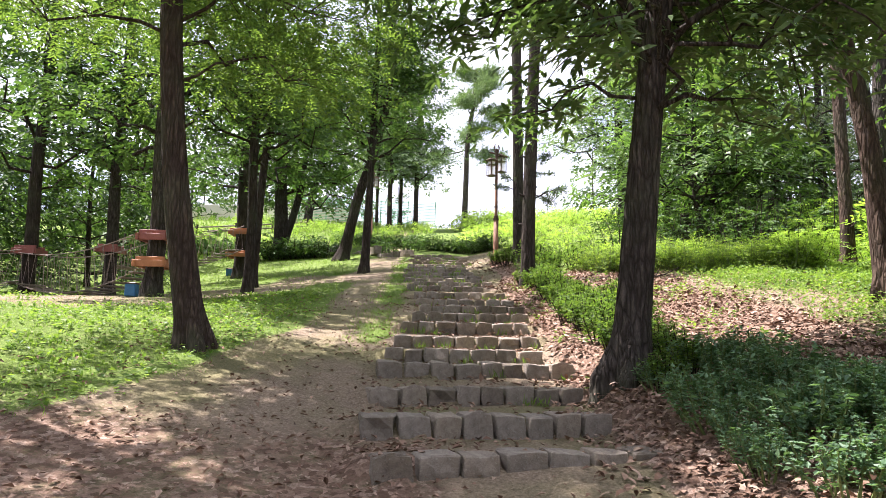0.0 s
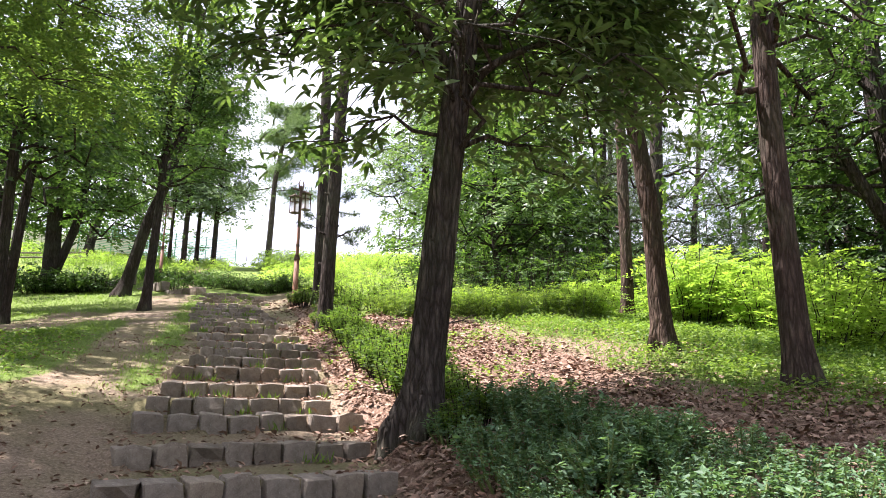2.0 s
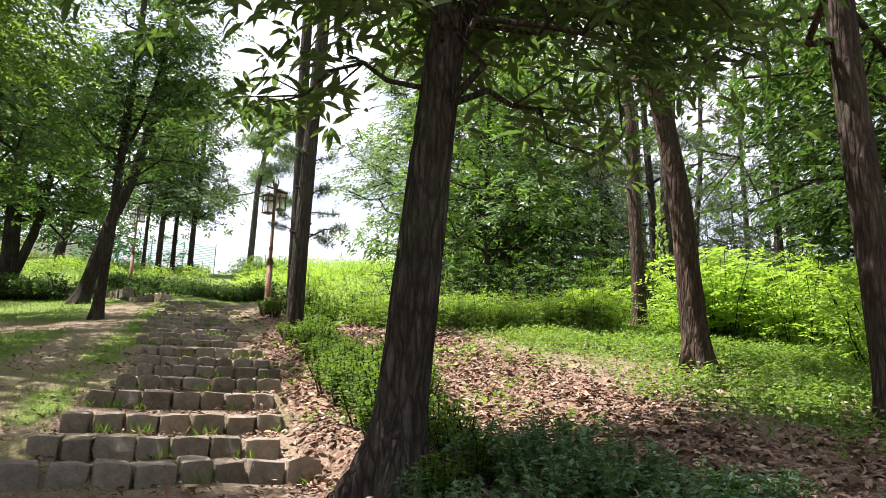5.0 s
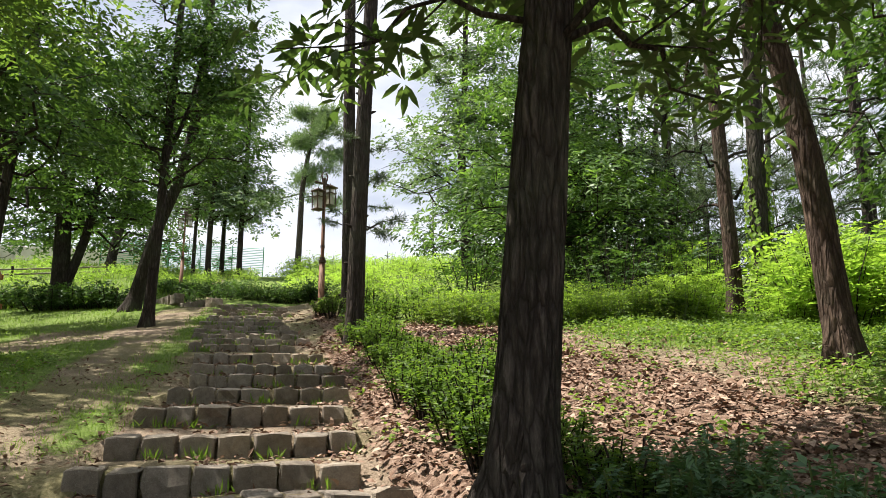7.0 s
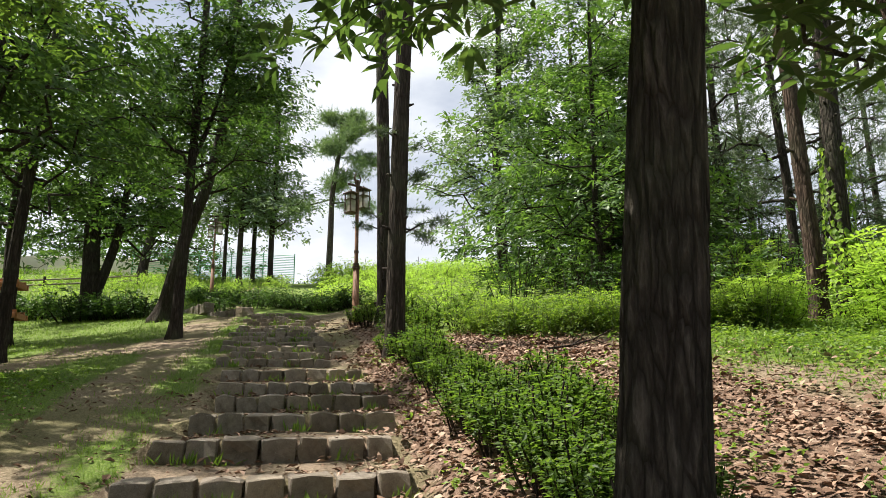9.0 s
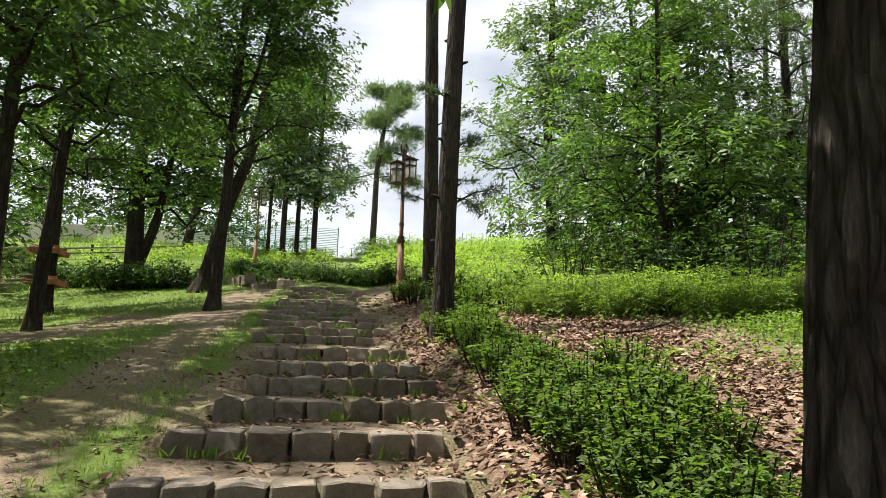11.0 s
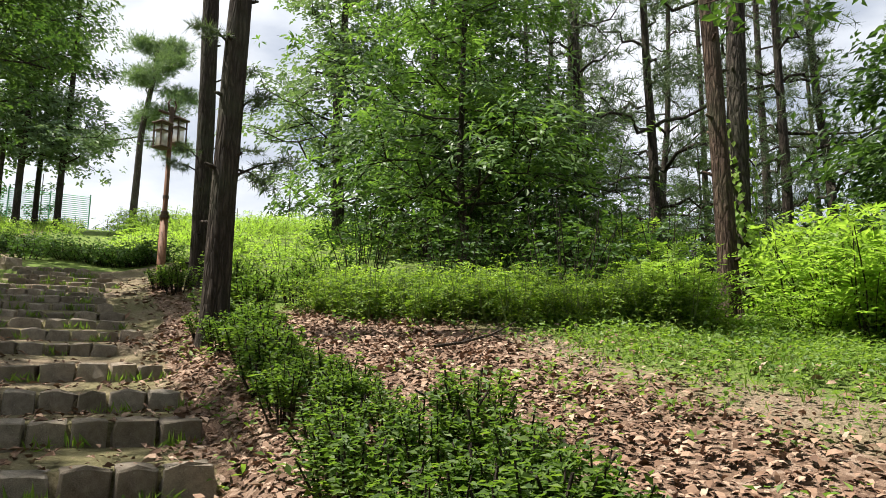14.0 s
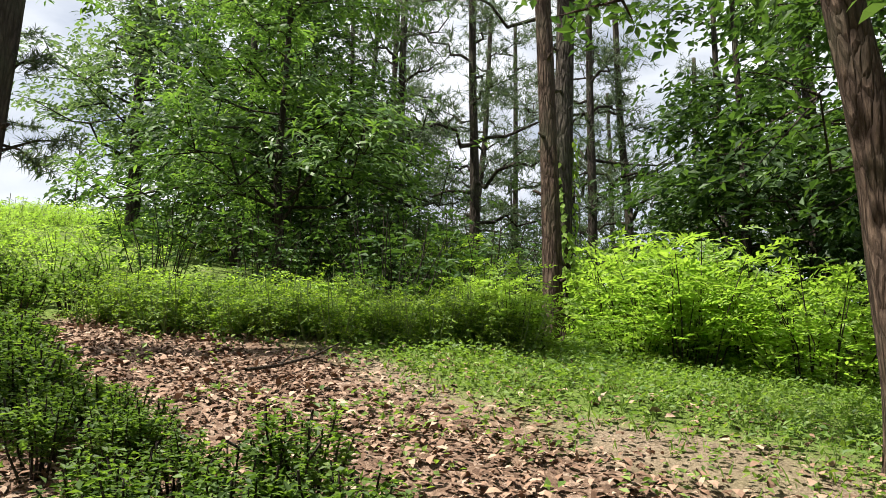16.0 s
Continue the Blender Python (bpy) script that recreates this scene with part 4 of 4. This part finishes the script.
for x, y in [(7.0, 14.5), (7.7, 15.2), (8.3, 15.0), (6.7, 13.6), (7.9, 12.9)]:
    copies(lime[0], [(x, y)], rngs, 0.5, 0.7)
# tall meadow growth right of the stair's upper half
meadow = [shrub("meadow_bush", "sunlit yellow green bush of the meadow", 4.0 + k, 22.0, 0.9, 0.72, LEAF_LIME, 100 + k, n=520, size=0.1, stems=16, stem=GREEN_STEM, group="bushes of the meadow") for k in range(2)]
for k in range(80):
    x, y = 2.8 + 11 * rngs.random() ** 1.3, 20.5 + 30 * rngs.random()
    if x > 5.5 and y < 27:
        continue
    copies(meadow[k % 2], [(x - (1.2 if y > 30 else 0), y)], rngs, 0.75, 1.05 + 0.014 * (y - 20))
for k in range(7):
    u = rngs.random()
    copies(meadow[k % 2], [(3.7 + 3.3 * u, 17.9 - 3.2 * u ** 0.7 + rngs.normal() * 0.2)], rngs, 0.55, 0.8)
# low hedges at the head of the stair and on the lawn
low = [shrub("low_hedge_bush", "dark clipped bush of the low hedge", -1.0 - k, 28.4, 0.6, 0.52, LEAF_OAK, 105 + k, n=520, size=0.11, stems=14, group="bushes of the low hedge") for k in range(2)]
for k in range(22):
    u = k / 21
    x, y = 2.2 - 6.8 * u, 26.8 + 10.5 * u ** 1.5
    copies(low[k % 2], [(x + rngs.normal() * 0.1, y)], rngs, 0.85, 1.1)
for x, y in [(-4.6, 29.5), (-5.3, 30), (-6.0, 30.6), (-6.8, 31), (-8.6, 34), (-9.6, 35), (-10.6, 36), (-11.6, 36.6)]:
    copies(low[0], [(x, y), (x - 0.5, y + 0.5)], rngs, 1.3, 1.7)
for k in range(34):
    copies(meadow[k % 2], [(-14 + rngs.random() * 14, 40 + 10 * rngs.random())], rngs, 0.6, 0.9)
for x, y in [(-24, 66), (-20, 68), (-16.5, 65), (-13, 68), (-9.5, 66), (-6.5, 69), (-3.5, 67)]:
    copies(far_tree, [(x, y)], rngs, 0.5, 0.75)
# far trees beyond the ridge
for k in range(22):
    a = -30 + 60 * k / 21
    copies(far_tree, [(a + rngs.normal(), 74 + 6 * rngs.random() + (8 if abs(a - 3) < 12 else 0))], rngs, 0.55 if abs(a - 4) < 12 else 0.9, 0.7 if abs(a - 4) < 12 else 1.3)

# ---- lamp posts ----


def lantern_frame(parent, x, z):
    sh = Shell()
    for sx in (-1, 1):
        for sy in (-1, 1):
            sh.box(x + sx * 0.105, sy * 0.105, z + 0.24, 0.022, 0.022, 0.48)
    sh.box(x, 0, z, 0.26, 0.26, 0.03, 0.006)
    sh.box(x, 0, z + 0.34, 0.24, 0.24, 0.018)
    sh.box(x, 0, z + 0.5, 0.3, 0.3, 0.035, 0.01)
    sh.box(x, 0, z + 0.535, 0.18, 0.18, 0.04, 0.01)
    sh.tube([(x, 0, z + 0.55), (x, 0, z + 0.62)], [0.02, 0.012], 8)
    sh.part("lantern_frame", DARK_METAL, parent)
    gl = Shell()
    gl.box(x, 0, z + 0.25, 0.17, 0.17, 0.44, 0.01)
    gl.part("lantern_panel", FROST, parent)


def lamp_post(x, y, label, turn):
    top = holder("lamp_post", x, y, label, "street lamp", "lamp posts", turn=turn)
    sh = Shell()
    sh.tube([(0, 0, -0.2), (0, 0, 1.35)], [0.085, 0.075], 16)
    sh.tube([(0, 0, 1.35), (0, 0, 3.2)], [0.05, 0.042], 14)
    sh.part("post", WOOD_POST, top, True)
    c = Shell()
    for z, r in ((1.35, 0.095), (1.43, 0.075), (1.75, 0.06)):
        ring = Shell()
        ring.tube([(0, 0, z - 0.03), (0, 0, z + 0.03)], [r, r], 14)
        ring.part("collar", DARK_METAL, top)
    c.tube([(0, 0, 3.1), (0, 0, 3.62)], [0.05, 0.04], 10)
    c.box(0, 0, 3.46, 0.62, 0.05, 0.05, 0.008)
    for s in (-1, 1):
        c.tube([(s * 0.05, 0, 3.5), (s * 0.1, 0, 3.68), (s * 0.05, 0, 3.78)], [0.025, 0.022, 0.012], 8)
    c.part("bracket", DARK_METAL, top)
    lantern_frame(top, 0.2, 2.9)
    lantern_frame(top, -0.2, 2.72)
    return top


lamp_post(1.75, 22.4, "wooden garden lamp post with two square lanterns beside the stair", 35)
lamp_post(-3.5, 38.2, "wooden garden lamp post with two square lanterns behind the hedge", 10)

# ---- rope course among the trees ----


def platform(x, y, z, r, mat, label):
    top = holder("rope_course_platform", x, y, label, "tree platform", "platforms of the rope course", z=ground_z(x, y) + z)
    for k in range(4):
        sh = Shell()
        a = k * math.pi / 2
        m = Matrix.Rotation(a, 4, "Z")
        sh.box(0, 0, 0, 2 * r + 0.1, 0.05, 0.13, 0.006, m @ Matrix.Translation((0, r, 0)))
        sh.part("plank", mat, top)
    for s in (-1, 1):
        sh = Shell()
        sh.box(0, s * r * 0.8, 0.1, 2 * r, 0.05, 0.08, 0.005)
        sh.part("rail", mat, top)


ANCHORS = [(-10.3, 18.3), (-8.7, 19.2), (-5.75, 14.6), (-6.6, 24.0), (-14.5, 16.0)]
platform(-5.75, 14.6, 1.15, 0.26, RED_PAINT, "red painted planks clamped round a trunk")
platform(-5.75, 14.6, 0.62, 0.28, ORANGE_PAINT, "faded orange planks clamped round a trunk")
platform(-10.3, 18.3, 1.25, 0.26, RED_PAINT, "red painted planks clamped round a dark trunk")
platform(-8.7, 19.2, 1.3, 0.25, RED_PAINT, "red painted planks clamped round a grey trunk")
platform(-6.6, 24.0, 1.5, 0.3, ORANGE_PAINT, "orange planks clamped round a dark trunk")
platform(-6.6, 24.0, 0.75, 0.34, ORANGE_PAINT, "lower orange planks clamped round a dark trunk")


def rope_bridge(a, b, za, zb, label):
    """A plank bridge hung on four ropes, with zigzag side ropes."""
    p = Vector((a[0], a[1], ground_z(*a) + za))
    q = Vector((b[0], b[1], ground_z(*b) + zb))
    top = holder("rope_bridge", p.x, p.y, label, "rope bridge", "rope bridges", z=p.z)
    d = q - p
    side = Vector((-d.y, d.x, 0)).normalized() * 0.3
    ropes, n = Shell(), 14

    def at(u, s, h):
        return d * u + side * s + Vector((0, 0, h - 0.35 * 4 * u * (1 - u) * (0.6 if h else 1)))

    for s in (-1, 1):
        for h in (0.0, 0.75):
            ropes.tube([at(i / n, s, h) for i in range(n + 1)], [0.011] * (n + 1), 5)
        for i in range(n):
            ropes.tube([at(i / n, s, 0.0), at((i + 0.5) / n, s, 0.75)], [0.006] * 2, 4)
            ropes.tube([at((i + 0.5) / n, s, 0.75), at((i + 1) / n, s, 0.0)], [0.006] * 2, 4)
    ropes.part("ropes", ROPE, top)
    ang = math.atan2(d.y, d.x)
    for i in range(n):
        c = at((i + 0.5) / n, 0, 0.0)
        sh = Shell()
        sh.box(c.x, c.y, c.z + 0.01, 0.16, 0.62, 0.035, 0.005, Matrix.Rotation(ang, 4, "Z"))
        sh.part("plank", LOG, top)


rope_bridge((-14.5, 16.0), (-10.3, 18.0), 0.55, 0.5, "hanging plank bridge with zigzag ropes among the trees")
rope_bridge((-10.2, 18.2), (-5.9, 14.8), 0.45, 0.5, "sagging plank bridge with zigzag ropes between two trunks")
rope_bridge((-8.7, 19.2), (-6.7, 23.8), 0.9, 1.0, "hanging plank bridge with pale ropes behind the trunks")


def bin_box(x, y, label):
    top = holder("blue_box", x, y, label, "box", "blue boxes on the lawn")
    sh = Shell()
    sh.box(0, 0, 0.12, 0.2, 0.2, 0.24, 0.015)
    sh.part("body", BLUE_PAINT, top)
    lid = Shell()
    lid.box(0, 0, 0.255, 0.22, 0.22, 0.03, 0.012)
    lid.part("lid", DARK_METAL, top)


bin_box(-5.95, 14.1, "small blue plastic box standing on the bare earth")
bin_box(-7.3, 25.4, "small blue plastic box beside a trunk")

# ---- upper lawn: log rails, fence, wall ----


def log_rail(x0, y0, x1, y1, label):
    top = holder("log_fence", x0, y0, label, "fence", "low log fences")
    n = max(2, int(math.hypot(x1 - x0, y1 - y0) / 2.2) + 1)
    z0 = ground_z(x0, y0)
    pts = [(x0 + (x1 - x0) * i / (n - 1) - x0, y0 + (y1 - y0) * i / (n - 1) - y0) for i in range(n)]
    zs = [ground_z(x0 + a, y0 + b) - z0 for a, b in pts]
    for (a, b), z in zip(pts, zs):
        sh = Shell()
        sh.tube([(a, b, z - 0.2), (a, b, z + 0.72)], [0.07, 0.065], 8)
        sh.part("post", BARK_DARK, top)
    for h in (0.3, 0.55):
        sh = Shell()
        sh.tube([(a, b, z + h) for (a, b), z in zip(pts, zs)], [0.045] * n, 7)
        sh.part("rail", LOG, top)


log_rail(-16, 41, -8.2, 45.5, "low grey log fence on the upper lawn")


def mesh_fence(x0, x1, y, h, label):
    top = holder("wire_fence", x0, y, label, "fence", "green wire fences")
    z0 = ground_z(x0, y)
    n = int((x1 - x0) / 2.0)
    wires = Shell()
    for i in range(n + 1):
        x = (x1 - x0) * i / n
        z = ground_z(x0 + x, y) - z0
        sh = Shell()
        sh.box(x, 0, z + h / 2, 0.06, 0.06, h + 0.1)
        sh.part("post", GREEN_WIRE, top)
        if i < n:
            zb = ground_z(x0 + x + (x1 - x0) / n, y) - z0
            for k in range(16):
                hh = 0.12 + (h - 0.2) * k / 15
                wires.tube([(x, 0, z + hh), (x + (x1 - x0) / n, 0, zb + hh)], [0.018, 0.018], 4)
    wires.part("wires", GREEN_WIRE, top)


mesh_fence(-10, 0, 52, 1.9, "green wire mesh fence on the ridge")


def wall_run(x0, x1, y, h):
    sh = Shell()
    n = int((x1 - x0) / 3)
    top = holder("retaining_wall", x0, y, "pale concrete wall behind the wire fence", "wall")
    z0 = ground_z(x0, y)
    for i in range(n):
        x = (x1 - x0) * (i + 0.5) / n
        sh.box(x, 0, ground_z(x0 + x, y) - z0 + h / 2 - 0.2, (x1 - x0) / n - 0.02, 0.25, h + 0.4, 0.02)
    sh.part("panels", CONCRETE, top)


wall_run(-26, -7, 57, 1.35)


def stone_form(seed):
    """A rough cut block of one metre that pieces are scaled from."""
    rng = np.random.default_rng(seed)
    bm = bmesh.new()
    bmesh.ops.create_cube(bm, size=1.0)
    bmesh.ops.subdivide_edges(bm, edges=bm.edges[:], cuts=1, use_grid_fill=True)
    for v in bm.verts:
        e = sum(abs(c) > 0.45 for c in v.co)
        v.co *= (1.0, 1.0, 0.97, 0.945)[e]
        v.co += Vector(rng.normal(size=3)) * (0.038, 0.034, 0.024)[0 if e == 1 else 1 if e == 2 else 2]
    bmesh.ops.bevel(bm, geom=[e for e in bm.edges if e.calc_face_angle(0) > 0.5], offset=0.045, segments=1, affect="EDGES")
    me = bpy.data.meshes.new("stone")
    bm.to_mesh(me)
    bm.free()
    me.materials.append(STONE)
    return me


FORMS = [stone_form(200 + k) for k in range(14)]


def lay_row(parent, x0, y0, x1, y1, top, count, rng, depth=0.32, high=0.25, name="stone"):
    """A row of blocks from end to end, their tops near one height."""
    share = rng.uniform(0.82, 1.18, count)
    share = np.cumsum(share) / share.sum()
    length = math.hypot(x1 - x0, y1 - y0)
    ang = math.degrees(math.atan2(y1 - y0, x1 - x0))
    last = 0.0
    for s in share:
        u, w = (last + s) / 2, (s - last) * length
        last = s
        ob = new(name, FORMS[int(rng.integers(len(FORMS)))])
        ob.parent = parent
        d = depth * rng.uniform(0.9, 1.1)
        h = high * rng.uniform(0.96, 1.04)
        cx, cy = x0 + (x1 - x0) * u, y0 + (y1 - y0) * u + d / 2 + rng.normal() * 0.012
        ob.matrix_basis = pose(cx, cy, top - h / 2 + rng.normal() * 0.008, rng.normal() * 1.2, rng.normal() * 1.2, ang + rng.normal() * 1.5) @ Matrix.Diagonal((w * 0.97 - 0.014, d, h, 1))


# ---- loose growth and fallen leaves ----


def scatter(rng, n, x0, x1, y0, y1, rule):
    xs, ys = rng.uniform(x0, x1, n), rng.uniform(y0, y1, n)
    keep = [(x, y) for x, y in zip(xs, ys) if rng.random() < rule(x, y)]
    return np.array([(x, y, ground_z(x, y)) for x, y in keep])


def fallen_leaves():
    rng = np.random.default_rng(301)
    parts = []
    for n, x0, x1, y0, y1, size in ((40000, 0.9, 6.8, 4.0, 17.5, 0.062), (15000, -4.2, 0.9, 2.6, 15.0, 0.044), (4200, -0.9, 1.6, 5.2, 17.0, 0.062), (1500, 1.0, 2.2, 15, 24, 0.08)):
        P = scatter(rng, n, x0, x1, y0, y1, lambda x, y: max(litter_mask(x, y), 0.2 + 0.25 * noise.noise((x * 1.3, y * 1.3, 4.0))))
        P[:, 2] += 0.012 + 0.02 * rng.random(len(P))
        D = rng.normal(size=P.shape) * np.array((1, 1, 0.3))
        N = rng.normal(scale=0.27, size=P.shape) + np.array((0, 0, 1.0))
        s = size * rng.uniform(0.45, 1.5, len(P))
        parts.append(leaves(P, D, N, s * 1.2, s * rng.uniform(0.4, 0.75, len(P)), 0.3, x0 == 0.9 and x1 > 2))
    v, f = join(parts)
    tagged(mesh_part("fallen_leaves", v, f, DRY_LEAF, kind="stuff"), "curled brown fallen leaves covering the ground", "leaf litter")


def grass():
    rng = np.random.default_rng(302)
    parts = []
    for n, x0, x1, y0, y1, size, rule in ((17000, -9, -1.6, 5.0, 22.0, 0.06, turf_mask), (7000, -1.55, -0.7, 6.0, 24.0, 0.055, turf_mask), (7000, 4.0, 9.5, 6.0, 14.5, 0.1, turf_mask),
                                          (7000, -12, -1.0, 21, 34, 0.09, turf_mask), (8000, -17, -1.0, 33, 52, 0.3, lambda x, y: 0.5 + 0.5 * noise.noise((x * 0.3, y * 0.3, 6.0)))):
        P = scatter(rng, n, x0, x1, y0, y1, rule)
        for k in range(2):
            D = rng.normal(scale=0.45, size=P.shape) + np.array((0, 0, 1.0))
            s = size * rng.uniform(0.5, 1.3, len(P))
            parts.append(leaves(P + rng.normal(scale=0.02, size=P.shape) * np.array((1, 1, 0)), D, rand_dirs(rng, len(P)), s, s * 0.13, 0.0))
    Q = []
    for k, (x0, x1, y0, y1, top) in enumerate(STEPS):
        for _ in range(0 if k < 2 else 2 if k < 5 else 5):
            u = rng.random()
            x, y = x0 + (x1 - x0) * u, y0 + (y1 - y0) * u - 0.04
            for _ in range(14):
                Q.append((x + rng.normal() * 0.05, y + rng.normal() * 0.02, ground_z(x, y)))
    Q = np.array(Q)
    D = rng.normal(scale=0.5, size=Q.shape) + np.array((0, 0, 1.0))
    s = 0.11 * rng.uniform(0.4, 1.3, len(Q))
    parts.append(leaves(Q, D, rand_dirs(rng, len(Q)), s, s * 0.16, 0.0))
    v, f = join(parts)
    tagged(mesh_part("grass", v, f, GRASS, kind="stuff"), "short green grass growing on the lawn and clearing", "grass")


def herbs():
    rng = np.random.default_rng(303)
    parts = []
    for n, x0, x1, y0, y1, size, rule in ((5600, 4.3, 10.5, 5.8, 14.5, 0.052, turf_mask), (2400, -9, -2.4, 6.0, 16.0, 0.06, turf_mask), (1500, 1.4, 6, 7.5, 16, 0.055, lambda x, y: 0.25 + 0.9 * noise.noise((x * 0.9, y * 0.9, 8.0)))):
        P = scatter(rng, n, x0, x1, y0, y1, rule)
        for k in range(7):
            Q = P + rng.normal(scale=0.06, size=P.shape) * np.array((1, 1, 0.3)) + np.array((0, 0, 0.07 if x0 > 0 else 0.025)) * rng.uniform(0.3, 2.0, (len(P), 1))
            D = rng.normal(size=P.shape) * np.array((1, 1, 0.35)) + np.array((0, 0, 0.15))
            s = size * rng.uniform(0.6, 1.4, len(P))
            parts.append(leaves(Q, D, rng.normal(scale=0.35, size=P.shape) + np.array((0, 0, 1.0)), s, s * 0.6, 0.15))
    v, f = join(parts)
    tagged(mesh_part("low_herbs", v, f, HERB, kind="stuff"), "low broad-leaved green herbs covering the ground", "ground cover")


fallen_leaves()
grass()
herbs()

branch = holder("fallen_branch", 4.0, 13.6, "dry forked branch lying on the leaf litter", "branch", z=ground_z(4.0, 13.6) + 0.03)
wood = Shell()
wood.tube([(-0.5, 0, 0.0), (-0.2, 0.04, 0.04), (0.1, 0.0, 0.12), (0.35, -0.06, 0.25)], [0.016, 0.014, 0.011, 0.005], 6)
wood.tube([(-0.2, 0.04, 0.04), (0.0, 0.16, 0.13), (0.12, 0.3, 0.28)], [0.011, 0.008, 0.003], 5)
wood.tube([(0.1, 0.0, 0.12), (0.3, 0.1, 0.08), (0.55, 0.12, 0.02)], [0.009, 0.007, 0.003], 5)
wood.part("wood", BARK_DARK, branch)

# ---- the stair of rough stones ----
stair = tagged(new("stone_stair"), "stair of rough cut grey granite blocks set in earth", "stairs", kind="structure")
rngr = np.random.default_rng(404)
for k, (x0, x1, y0, y1, top) in enumerate(STEPS):
    lay_row(stair, x0, y0, x1, y1, top, 8 if k in (1, 2, 3) else 7 if k < 13 else 6, rngr)
edging = tagged(new("stone_edging"), "low edging of pale stones at the head of the stair", "edging", kind="structure")
for x0, y0, x1, y1 in ((-1.0, 25.6, -2.2, 27.4), (-2.3, 27.6, -3.6, 30.4), (-3.8, 30.8, -6.0, 35.5)):
    lay_row(edging, x0, y0, x1, y1, ground_z((x0 + x1) / 2, (y0 + y1) / 2) + 0.2, 5, rngr, 0.34, 0.34, "edging_stone")
